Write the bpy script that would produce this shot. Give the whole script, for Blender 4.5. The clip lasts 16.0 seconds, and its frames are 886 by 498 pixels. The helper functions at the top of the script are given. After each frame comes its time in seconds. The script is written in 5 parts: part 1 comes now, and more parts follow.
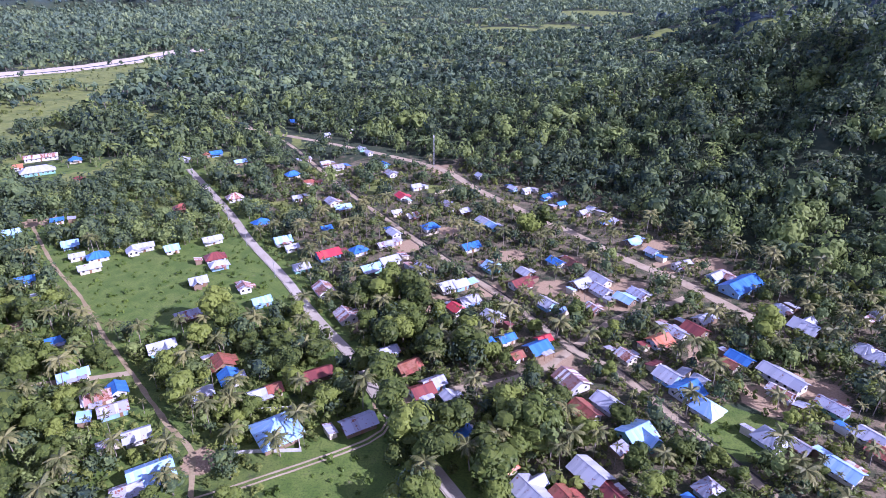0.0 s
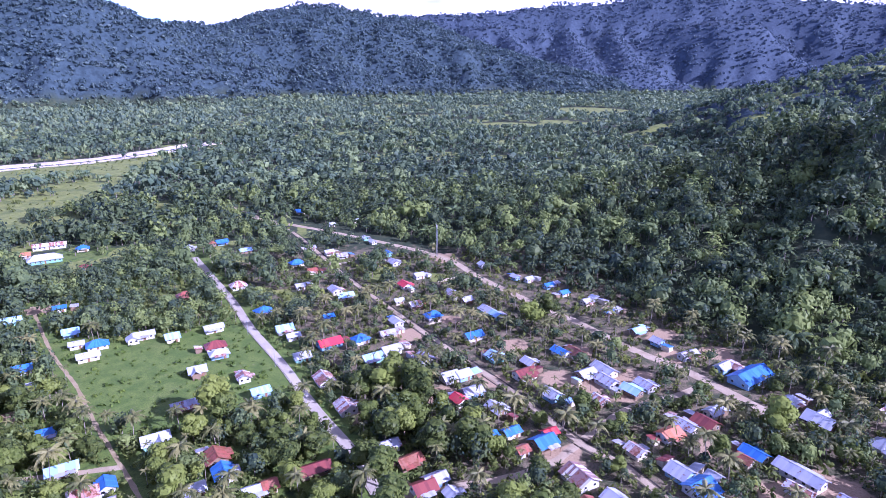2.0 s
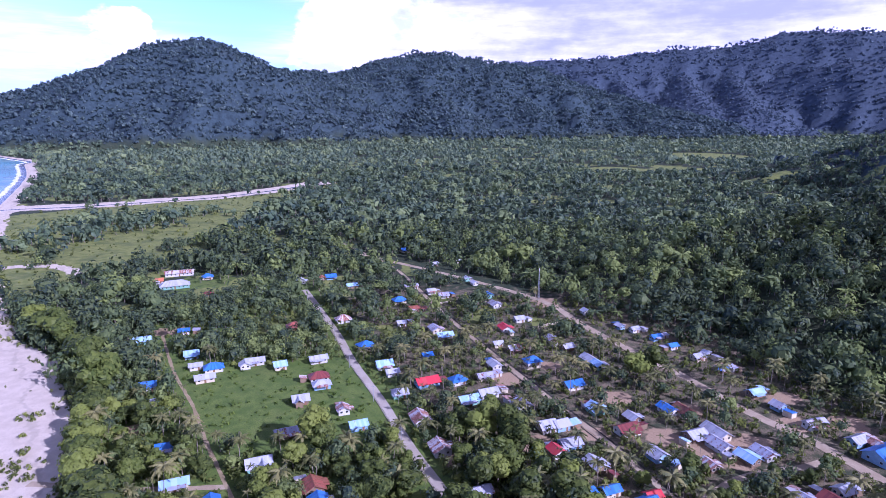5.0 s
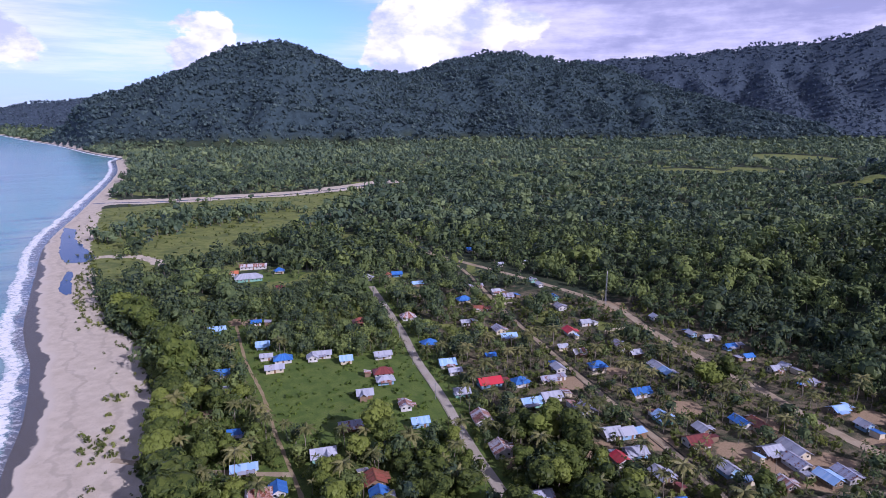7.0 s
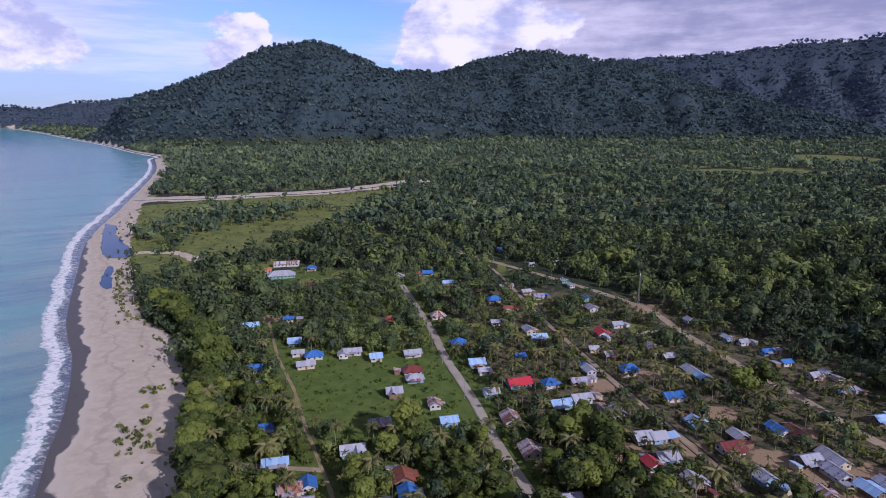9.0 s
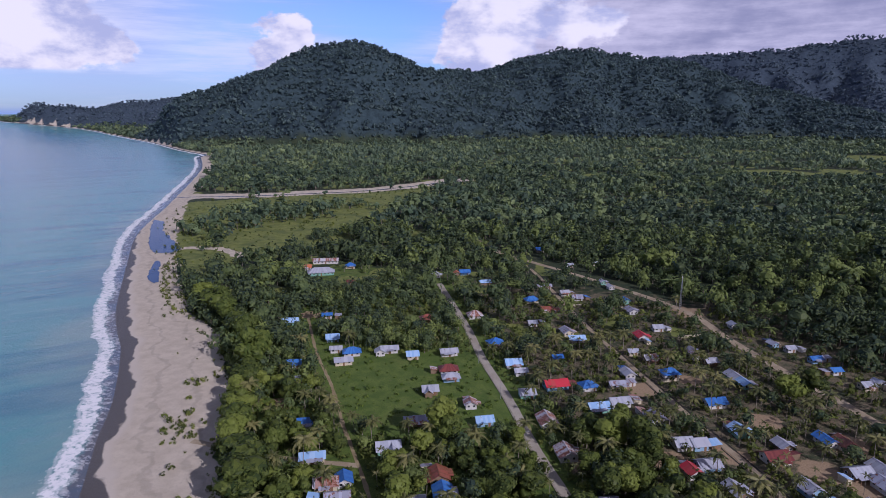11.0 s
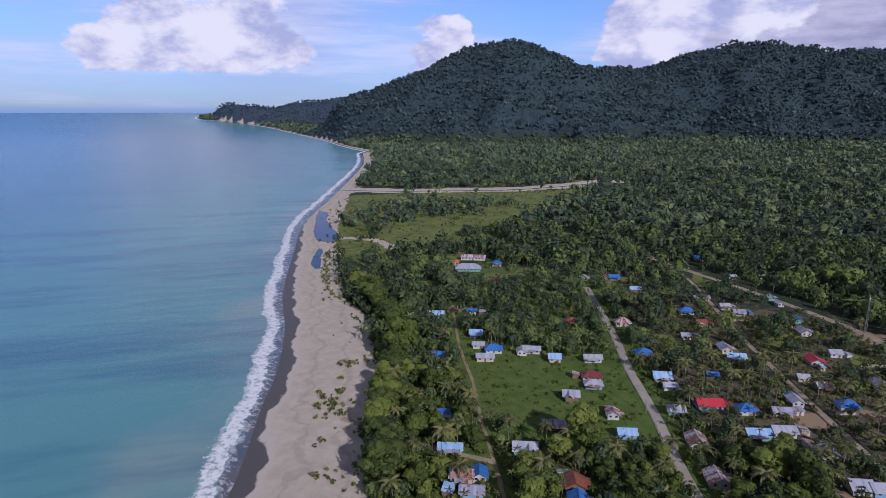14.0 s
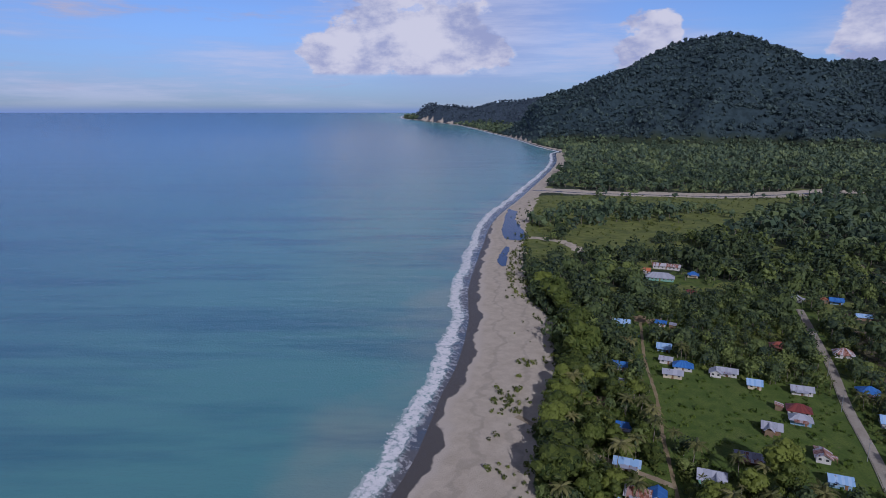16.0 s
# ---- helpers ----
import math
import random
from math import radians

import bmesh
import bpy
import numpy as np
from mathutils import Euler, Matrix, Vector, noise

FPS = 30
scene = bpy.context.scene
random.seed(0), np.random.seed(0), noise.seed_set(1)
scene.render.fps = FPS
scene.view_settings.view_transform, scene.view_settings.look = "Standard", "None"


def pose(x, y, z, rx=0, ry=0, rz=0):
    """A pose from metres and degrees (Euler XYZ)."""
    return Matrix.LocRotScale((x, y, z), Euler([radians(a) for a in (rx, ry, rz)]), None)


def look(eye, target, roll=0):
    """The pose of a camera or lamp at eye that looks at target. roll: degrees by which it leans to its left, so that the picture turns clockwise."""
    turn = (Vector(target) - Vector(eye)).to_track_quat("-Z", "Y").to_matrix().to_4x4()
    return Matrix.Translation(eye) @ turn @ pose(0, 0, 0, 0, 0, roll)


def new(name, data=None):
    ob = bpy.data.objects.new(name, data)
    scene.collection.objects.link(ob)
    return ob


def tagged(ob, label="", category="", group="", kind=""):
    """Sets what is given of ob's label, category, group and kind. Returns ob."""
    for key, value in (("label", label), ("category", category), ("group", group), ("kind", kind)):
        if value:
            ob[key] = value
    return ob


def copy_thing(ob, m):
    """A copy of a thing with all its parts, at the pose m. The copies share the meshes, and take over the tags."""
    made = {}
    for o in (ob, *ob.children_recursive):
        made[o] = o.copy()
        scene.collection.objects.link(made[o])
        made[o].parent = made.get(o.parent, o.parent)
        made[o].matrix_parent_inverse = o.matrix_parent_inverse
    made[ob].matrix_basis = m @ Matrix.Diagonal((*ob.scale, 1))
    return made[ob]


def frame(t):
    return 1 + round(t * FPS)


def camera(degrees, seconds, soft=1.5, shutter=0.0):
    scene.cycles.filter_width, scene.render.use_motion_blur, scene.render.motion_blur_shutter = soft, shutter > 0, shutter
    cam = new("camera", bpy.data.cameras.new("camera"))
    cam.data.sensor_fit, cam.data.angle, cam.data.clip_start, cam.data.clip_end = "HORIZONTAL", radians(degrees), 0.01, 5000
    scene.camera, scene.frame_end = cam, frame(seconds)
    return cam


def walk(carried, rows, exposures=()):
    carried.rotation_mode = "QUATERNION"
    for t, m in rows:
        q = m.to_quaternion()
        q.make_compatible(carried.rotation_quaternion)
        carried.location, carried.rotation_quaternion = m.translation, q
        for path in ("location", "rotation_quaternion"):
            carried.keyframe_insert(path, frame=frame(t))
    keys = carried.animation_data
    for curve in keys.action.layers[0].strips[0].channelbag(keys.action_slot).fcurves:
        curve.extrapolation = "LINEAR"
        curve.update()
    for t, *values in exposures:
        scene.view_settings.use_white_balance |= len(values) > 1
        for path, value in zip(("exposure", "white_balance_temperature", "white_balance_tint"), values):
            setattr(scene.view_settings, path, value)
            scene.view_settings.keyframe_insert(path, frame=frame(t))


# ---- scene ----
# ---- camera ----
cam = camera(71.67, 16.0, soft=0.8)
PATH = [
    (0.0, pose(0, 0, 120, 65.55, 0, 0.00)),
    (0.5, pose(0, 0, 120, 67.43, 0, -0.02)),
    (1.0, pose(0, 0, 120, 69.66, 0, -0.00)),
    (1.5, pose(0, 0, 120, 71.65, 0, 0.10)),
    (2.0, pose(0, 0, 120, 73.79, 0, 0.28)),
    (2.5, pose(0, 0, 120, 76.13, 0, 0.37)),
    (3.0, pose(0, 0, 120, 77.71, 0, 0.38)),
    (3.5, pose(0, 0, 120, 77.70, 0, 0.96)),
    (4.0, pose(0, 0, 120, 77.69, 0, 3.45)),
    (4.5, pose(0, 0, 120, 77.68, 0, 6.77)),
    (5.0, pose(0, 0, 120, 77.69, 0, 10.08)),
    (7.5, pose(0, 0, 120, 77.64, 0, 17.01)),
    (8.0, pose(0, 0, 120, 77.63, 0, 17.75)),
    (8.5, pose(0, 0, 120, 77.61, 0, 18.55)),
    (9.0, pose(0, 0, 120, 77.59, 0, 19.26)),
    (11.5, pose(0, 0, 120, 77.48, 0, 24.37)),
    (12.0, pose(0, 0, 120, 77.44, 0, 26.17)),
    (12.5, pose(0, 0, 120, 77.42, 0, 28.04)),
    (13.0, pose(0, 0, 120, 77.41, 0, 30.11)),
    (13.5, pose(0, 0, 120, 77.39, 0, 32.66)),
    (14.0, pose(0, 0, 120, 77.41, 0, 36.88)),
    (14.5, pose(0, 0, 120, 77.40, 0, 42.13)),
    (15.0, pose(0, 0, 120, 77.40, 0, 47.38)),
    (15.5, pose(0, 0, 120, 77.40, 0, 51.49)),
    (16.0, pose(0, 0, 120, 77.40, 0, 54.58)),
]
EXPOSURES = [(0.0, 0.92, 5040, 46), (1.5, 1.10, 4860, 51), (3.5, 0.80, 4780, 55), (5.0, 0.45, 4890, 50), (7.5, -0.27, 5430, 35), (9.0, -0.50, 5530, 33), (13.0, -0.70, 5530, 27), (14.5, -0.8, 5440, 26), (16.0, -1.1, 5400, 24)]
walk(cam, PATH, EXPOSURES)

# ---- light ----
SUN_TO = Vector((0.80, -0.38, 0.52)).normalized()
sun = new("sun", bpy.data.lights.new("sun", "SUN"))
sun.data.energy, sun.data.angle, sun.data.color = 5.0, radians(0.6), (1.0, 0.93, 0.82)
sun.matrix_world = look(SUN_TO * 500, (0, 0, 0))


class Nodes:
    """Short hand for node trees."""

    def __init__(self, tree):
        self.tree = tree
        tree.nodes.clear()

    def add(self, kind, **values):
        n = self.tree.nodes.new(kind)
        for k, v in values.items():
            if k == "op":
                n.operation = v
            elif k == "mode":
                n.blend_type = v
            elif k == "data":
                n.data_type = v
            elif k == "named":
                n.attribute_name = v
        return n

    def link(self, a, b):
        self.tree.links.new(a, b)

    def put(self, socket, v):
        if isinstance(v, bpy.types.NodeSocket):
            self.link(v, socket)
        elif isinstance(v, (tuple, list)) and len(v) == 3 and len(socket.default_value) == 4:
            socket.default_value = (*v, 1)
        else:
            socket.default_value = v

    def math(self, op, a, b=0.0, c=None, clamp=False):
        n = self.add("ShaderNodeMath", op=op)
        n.use_clamp = clamp
        self.put(n.inputs[0], a)
        self.put(n.inputs[1], b)
        if c is not None:
            self.put(n.inputs[2], c)
        return n.outputs[0]

    def step(self, v, lo, hi, a=0.0, b=1.0):
        n = self.add("ShaderNodeMapRange")
        n.interpolation_type = "SMOOTHSTEP"
        for i, x in enumerate((v, lo, hi, a, b)):
            self.put(n.inputs[i], x)
        return n.outputs[0]

    def mix(self, f, a, b, mode="MIX"):
        n = self.add("ShaderNodeMix", data="RGBA", mode=mode)
        self.put(n.inputs[0], f)
        self.put(n.inputs[6], a)
        self.put(n.inputs[7], b)
        return n.outputs[2]

    def noise(self, scale, detail=4.0, rough=0.55, vec=None, out=0):
        n = self.add("ShaderNodeTexNoise")
        n.inputs["Scale"].default_value = scale
        n.inputs["Detail"].default_value = detail
        n.inputs["Roughness"].default_value = rough
        if vec is not None:
            self.link(vec, n.inputs["Vector"])
        return n.outputs[out]

    def scaled(self, vec, s):
        n = self.add("ShaderNodeVectorMath", op="MULTIPLY")
        self.link(vec, n.inputs[0])
        n.inputs[1].default_value = s
        return n.outputs[0]

    def attr(self, name):
        return self.add("ShaderNodeAttribute", named=name).outputs["Fac"]

    def coord(self, which="Object"):
        return self.add("ShaderNodeTexCoord").outputs[which]


world = bpy.data.worlds.new("world")
scene.world = world
world.use_nodes = True
n = Nodes(world.node_tree)
sky = n.add("ShaderNodeTexSky")
sky.sky_type, sky.sun_disc = "NISHITA", False
sky.sun_elevation = math.asin(SUN_TO.z)
sky.sun_rotation = math.atan2(SUN_TO.x, SUN_TO.y)
sky.air_density, sky.dust_density, sky.ozone_density = 1.0, 0.6, 1.4
gen = n.coord("Generated")
sep = n.add("ShaderNodeSeparateXYZ")
n.link(gen, sep.inputs[0])
gx, gy, gz = sep.outputs
up = n.math("MAXIMUM", gz, 0.0)
# heaped clouds over the bay and the headland, a broken deck inland, thin veils over the sea
def towards(az, el):
    """The way to a place in the sky: degrees to the left of +y, and above the horizon."""
    a, e = radians(az), radians(el)
    return (-math.sin(a) * math.cos(e), math.cos(a) * math.cos(e), math.sin(e))


def near(az, el, reach, flat, strength):
    """A soft patch of sky round a direction; flat: how much wider than high it is."""
    d = n.add("ShaderNodeVectorMath", op="DISTANCE")
    n.link(n.scaled(gen, (1.0, 1.0, flat)), d.inputs[0])
    x, y, z = towards(az, el)
    d.inputs[1].default_value = (x, y, z * flat)
    return n.step(d.outputs["Value"], 0.0, radians(reach), strength, 0.0)


def total(parts):
    r = parts[0]
    for q in parts[1:]:
        r = n.math("ADD", r, q)
    return r


inland = n.step(gx, -0.42, -0.20)
billow = n.noise(1.0, 9.0, 0.6, n.scaled(gen, (17.0, 17.0, 30.0)))
broad_n = n.noise(1.0, 5.0, 0.55, n.scaled(gen, (6.0, 6.0, 15.0)))
rough_n = n.math("ADD", n.math("MULTIPLY", billow, 0.55), n.math("MULTIPLY", broad_n, 0.45))
heaps = total([near(59, 7.8, 11.5, 1.2, 0.36), near(64, 4.4, 5.0, 1.2, 0.26), near(54, 4.8, 6.0, 1.4, 0.26), near(49.3, 5.2, 3.2, 1.0, 0.32), near(38.0, 5.0, 4.2, 0.75, 0.36), near(35.4, 6.2, 2.4, 0.6, 0.34),
               near(30.5, 5.6, 2.6, 1.4, 0.26), near(20.5, 6.4, 7.0, 1.2, 0.38), near(16.5, 8.4, 6.5, 1.0, 0.34), near(10.0, 7.0, 7.0, 1.5, 0.26), near(47, 10.5, 6.0, 2.0, 0.2)])
heap = n.step(n.math("ADD", rough_n, heaps), 0.645, 0.735)
heap = n.math("MULTIPLY", heap, n.step(up, 0.050, 0.060))
deck = n.noise(1.0, 7.0, 0.6, n.scaled(gen, (3.6, 3.6, 20.0)))
deck_c = n.step(n.math("ADD", deck, n.math("MULTIPLY", inland, 0.42)), 0.56, 0.74)
veil = n.noise(1.0, 6.0, 0.62, n.scaled(gen, (2.4, 2.4, 24.0)))
gap = n.math("MAXIMUM", near(27.5, 8.4, 7.0, 1.1, 1.0), near(78, 9.5, 12.0, 1.6, 0.9))
veil_c = n.math("MULTIPLY", n.step(veil, 0.38, 0.66, 0.10, 0.74), n.math("SUBTRACT", 1.0, n.math("MULTIPLY", gap, 0.85)))
veil_c = n.math("MAXIMUM", veil_c, n.math("MULTIPLY", near(52, 7.5, 19.0, 1.5, 1.0), n.step(veil, 0.25, 0.6, 0.62, 0.95)))
veil_c = n.math("MULTIPLY", veil_c, n.math("SUBTRACT", 1.0, n.math("MULTIPLY", near(28.5, 8.6, 5.5, 1.0, 1.0), 0.9)))
deck_c = n.math("MULTIPLY", deck_c, n.math("SUBTRACT", 1.0, near(28.5, 8.6, 6.0, 1.0, 1.0)))
cover = n.math("MAXIMUM", n.math("MAXIMUM", deck_c, veil_c), heap)
cover = n.math("MULTIPLY", cover, n.step(up, 0.0, 0.035, 0.25, 1.0))
bright = n.noise(1.0, 8.0, 0.6, n.scaled(gen, (12.0, 12.0, 22.0)))
cloud = n.mix(n.step(veil, 0.40, 0.66), (0.50, 0.56, 0.74), (0.80, 0.82, 0.90))
cloud = n.mix(deck_c, cloud, n.mix(n.step(n.math("ADD", n.math("MULTIPLY", deck, 0.7), n.math("MULTIPLY", bright, 0.3)), 0.38, 0.62), (0.33, 0.34, 0.46), (0.70, 0.675, 0.75)))
cloud = n.mix(heap, cloud, n.mix(n.step(n.math("SUBTRACT", bright, n.math("MULTIPLY", n.step(gx, -0.26, 0.0), 0.09)), 0.36, 0.60), (0.52, 0.56, 0.72), (1.0, 0.96, 0.92)))
tinted = n.mix(1.0, sky.outputs[0], n.mix(n.step(up, 0.0, 0.16), (0.56, 0.76, 1.14), (0.80, 0.98, 1.30)), "MULTIPLY")
bg_sky, bg_cloud, bg_low = (n.add("ShaderNodeBackground") for _ in range(3))
n.link(tinted, bg_sky.inputs[0])
n.link(n.step(up, 0.12, 0.6, 0.15, 0.055), bg_sky.inputs[1])
n.link(cloud, bg_cloud.inputs[0])
n.link(n.step(up, 0.12, 0.6, 1.34, 0.48), bg_cloud.inputs[1])
bg_low.inputs[0].default_value = (0.31, 0.45, 0.76, 1)
bg_low.inputs[1].default_value = 1.3
m1, m2 = n.add("ShaderNodeMixShader"), n.add("ShaderNodeMixShader")
n.link(cover, m1.inputs[0])
n.link(bg_sky.outputs[0], m1.inputs[1])
n.link(bg_cloud.outputs[0], m1.inputs[2])
n.link(n.step(gz, -0.004, 0.012, 1.0, 0.0), m2.inputs[0])
n.link(m1.outputs[0], m2.inputs[1])
n.link(bg_low.outputs[0], m2.inputs[2])
out = n.add("ShaderNodeOutputWorld")
n.link(m2.outputs[0], out.inputs[0])


# ---- materials ----
def surface(name):
    m = bpy.data.materials.new(name)
    m.use_nodes = True
    return m, Nodes(m.node_tree)


def finish(nd, color, rough=0.8, bump=None, strength=0.3, distance=0.1, metal=0.0, spec=0.3, leafy=0.0):
    b = nd.add("ShaderNodeBsdfPrincipled")
    nd.put(b.inputs["Base Color"], color)
    nd.put(b.inputs["Roughness"], rough)
    b.inputs["Metallic"].default_value = metal
    b.inputs["Specular IOR Level"].default_value = spec
    if bump is not None:
        k = nd.add("ShaderNodeBump")
        k.inputs["Strength"].default_value, k.inputs["Distance"].default_value = strength, distance
        nd.link(bump, k.inputs["Height"])
        nd.link(k.outputs[0], b.inputs["Normal"])
    o = nd.add("ShaderNodeOutputMaterial")
    end = b.outputs[0]
    if leafy:
        t, mx = nd.add("ShaderNodeBsdfTranslucent"), nd.add("ShaderNodeMixShader")
        nd.put(t.inputs[0], color)
        mx.inputs[0].default_value = leafy
        nd.link(end, mx.inputs[1])
        nd.link(t.outputs[0], mx.inputs[2])
        end = mx.outputs[0]
    nd.link(end, o.inputs[0])
    return b


def foliage(name, dark, mid, light, single=False, leafy=0.22, gloss=0.5, grain=2.6):
    """Leaves: each tree and each leaf clump of its own tone, with a fine grain of single leaves and the shade of the
    gaps between them painted dark.
    """
    m, nd = surface(name)
    island = nd.add("ShaderNodeNewGeometry").outputs["Random Per Island"]
    tone = nd.add("ShaderNodeObjectInfo").outputs["Random"] if single else nd.attr("tint")
    c = nd.mix(nd.step(tone, 0.15, 0.95), dark, mid)
    c = nd.mix(nd.math("MULTIPLY", nd.step(tone, 0.55, 1.0), 0.75), c, light)
    c = nd.mix(nd.math("MULTIPLY", island, 0.7), c, nd.mix(0.6, c, light))
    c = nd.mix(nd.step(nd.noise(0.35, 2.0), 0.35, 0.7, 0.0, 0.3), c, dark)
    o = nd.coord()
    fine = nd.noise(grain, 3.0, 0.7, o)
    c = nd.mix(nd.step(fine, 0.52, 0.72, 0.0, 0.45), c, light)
    # shade between single leaves, put into the colour
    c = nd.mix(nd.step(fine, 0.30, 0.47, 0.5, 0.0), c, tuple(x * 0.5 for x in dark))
    finish(nd, c, 0.5, fine, 0.35, 0.5 / grain, spec=gloss, leafy=leafy)
    return m


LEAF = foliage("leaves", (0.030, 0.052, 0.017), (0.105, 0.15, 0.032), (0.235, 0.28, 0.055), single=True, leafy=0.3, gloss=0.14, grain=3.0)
# dark tone bluish: blue of haze and sky-lit shadows put into the leaves
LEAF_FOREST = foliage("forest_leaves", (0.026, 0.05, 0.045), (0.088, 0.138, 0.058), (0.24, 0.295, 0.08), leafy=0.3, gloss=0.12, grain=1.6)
# leaves farther off: blue of the distance haze painted into their colour
LEAF_MID_HAZE = foliage("inland_leaves", (0.04, 0.074, 0.064), (0.102, 0.16, 0.088), (0.225, 0.285, 0.115), leafy=0.3, gloss=0.14, grain=0.7)
LEAF_PLAIN_HAZE = foliage("plain_leaves", (0.074, 0.122, 0.094), (0.145, 0.21, 0.118), (0.25, 0.31, 0.135), leafy=0.3, gloss=0.16, grain=0.3)
LEAF_MOUNTAIN_HAZE = foliage("mountain_leaves", (0.052, 0.088, 0.102), (0.082, 0.132, 0.146), (0.135, 0.195, 0.175), leafy=0.35, gloss=0.2, grain=0.2)
LEAF_RANGE_HAZE = foliage("range_leaves", (0.085, 0.122, 0.165), (0.105, 0.15, 0.195), (0.13, 0.178, 0.205), leafy=0.35, gloss=0.1, grain=0.1)
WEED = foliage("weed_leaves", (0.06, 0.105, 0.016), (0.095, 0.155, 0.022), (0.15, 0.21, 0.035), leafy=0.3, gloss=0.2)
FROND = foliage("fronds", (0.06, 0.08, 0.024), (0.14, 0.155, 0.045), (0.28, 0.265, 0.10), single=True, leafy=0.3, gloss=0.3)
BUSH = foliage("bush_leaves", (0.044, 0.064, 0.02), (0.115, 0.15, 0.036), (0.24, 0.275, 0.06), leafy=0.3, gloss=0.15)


def mottled(name, a, b, scale=0.5, fine=6.0, rough=0.85, bump=0.3, spec=0.25, distance=0.05, metal=0.0):
    m, nd = surface(name)
    o = nd.coord()
    f = nd.step(nd.noise(scale, 5.0, 0.6, o), 0.35, 0.65)
    g = nd.noise(fine, 4.0, 0.65, o)
    c = nd.mix(f, a, b)
    c = nd.mix(nd.math("MULTIPLY", nd.step(g, 0.3, 0.75), 0.4), c, tuple(x * 0.55 for x in a))
    finish(nd, c, rough, g, bump, distance, metal, spec)
    return m


BARK = mottled("bark", (0.16, 0.13, 0.10), (0.30, 0.27, 0.23), 0.8, 8.0)
PALM_BARK = mottled("palm_bark", (0.22, 0.19, 0.15), (0.36, 0.32, 0.27), 0.8, 8.0)
CONCRETE = mottled("road_concrete", (0.37, 0.33, 0.265), (0.46, 0.42, 0.345), 0.12, 1.8)
GRAVEL = mottled("gravel_road", (0.33, 0.265, 0.175), (0.43, 0.36, 0.25), 0.15, 2.0)
DRAIN = mottled("drain", (0.035, 0.032, 0.03), (0.06, 0.055, 0.05), 0.3, 3.0)
DIRT = mottled("bare_earth", (0.28, 0.22, 0.12), (0.37, 0.30, 0.175), 0.12, 1.5)
WALLS = {k: mottled("wall_" + k, a, tuple(x * 0.85 for x in a), 0.6, 5.0) for k, a in dict(
    white=(0.62, 0.61, 0.59), cream=(0.62, 0.55, 0.40), green=(0.22, 0.45, 0.36), blue=(0.28, 0.45, 0.62), board=(0.24, 0.17, 0.11)).items()}
PANE = mottled("window_pane", (0.03, 0.035, 0.04), (0.05, 0.055, 0.06), 0.8, 3.0, rough=0.15, bump=0.0, spec=0.5)
DOOR = mottled("door_wood", (0.20, 0.11, 0.06), (0.28, 0.17, 0.10), 0.8, 6.0)
STEEL = mottled("galvanised_steel", (0.55, 0.56, 0.58), (0.45, 0.46, 0.48), 0.8, 6.0, rough=0.4, metal=0.6)


def roofing(name, a, b, rust=0.0, rough=0.45):
    """Corrugated sheets: each sheet of its own tone, with rust where it has come through."""
    m, nd = surface(name)
    o = nd.coord()
    own = nd.add("ShaderNodeObjectInfo").outputs["Random"]
    sheet = nd.add("ShaderNodeTexWhiteNoise")
    sheet.noise_dimensions = "1D"
    nd.link(nd.math("ADD", nd.attr("sheet"), nd.math("MULTIPLY", own, 91.0)), sheet.inputs["W"])
    rnd = sheet.outputs["Value"]
    c = nd.mix(nd.step(rnd, 0.38, 0.62), a, b)
    c = nd.mix(nd.math("MULTIPLY", own, 0.3), c, tuple(x * 0.6 for x in a))
    stain = nd.noise(0.9, 5.0, 0.65, o)
    c = nd.mix(nd.step(nd.math("ADD", stain, nd.math("MULTIPLY", rnd, 0.12)), 0.72 - rust * 0.25, 0.77 - rust * 0.25), c, (0.20, 0.07, 0.035))
    wave = nd.add("ShaderNodeTexWave")
    wave.inputs["Scale"].default_value = 1.6
    nd.link(o, wave.inputs["Vector"])
    finish(nd, c, rough, wave.outputs["Fac"], 0.35, 0.03, 0.0, 0.5)
    return m


ROOFS = dict(
    white=roofing("roof_zinc", (0.45, 0.47, 0.54), (0.36, 0.385, 0.46), 0.05, 0.4),
    lilac=roofing("roof_dull_zinc", (0.40, 0.42, 0.52), (0.30, 0.31, 0.38), 0.35),
    blue=roofing("roof_blue", (0.04, 0.155, 0.47), (0.06, 0.21, 0.54), 0.0),
    lblue=roofing("roof_pale_blue", (0.30, 0.50, 0.78), (0.40, 0.58, 0.82), 0.0),
    rust=roofing("roof_rust", (0.34, 0.10, 0.07), (0.25, 0.11, 0.07), 0.6),
    rustw=roofing("roof_zinc_rusting", (0.52, 0.52, 0.56), (0.36, 0.17, 0.12), 0.55),
    maroon=roofing("roof_maroon", (0.17, 0.04, 0.04), (0.24, 0.06, 0.05), 0.1),
    red=roofing("roof_red", (0.55, 0.04, 0.06), (0.48, 0.07, 0.07), 0.0),
    orange=roofing("roof_orange", (0.55, 0.17, 0.08), (0.48, 0.20, 0.12), 0.1),
    mixed=roofing("roof_patched", (0.68, 0.66, 0.68), (0.22, 0.12, 0.11), 0.3))

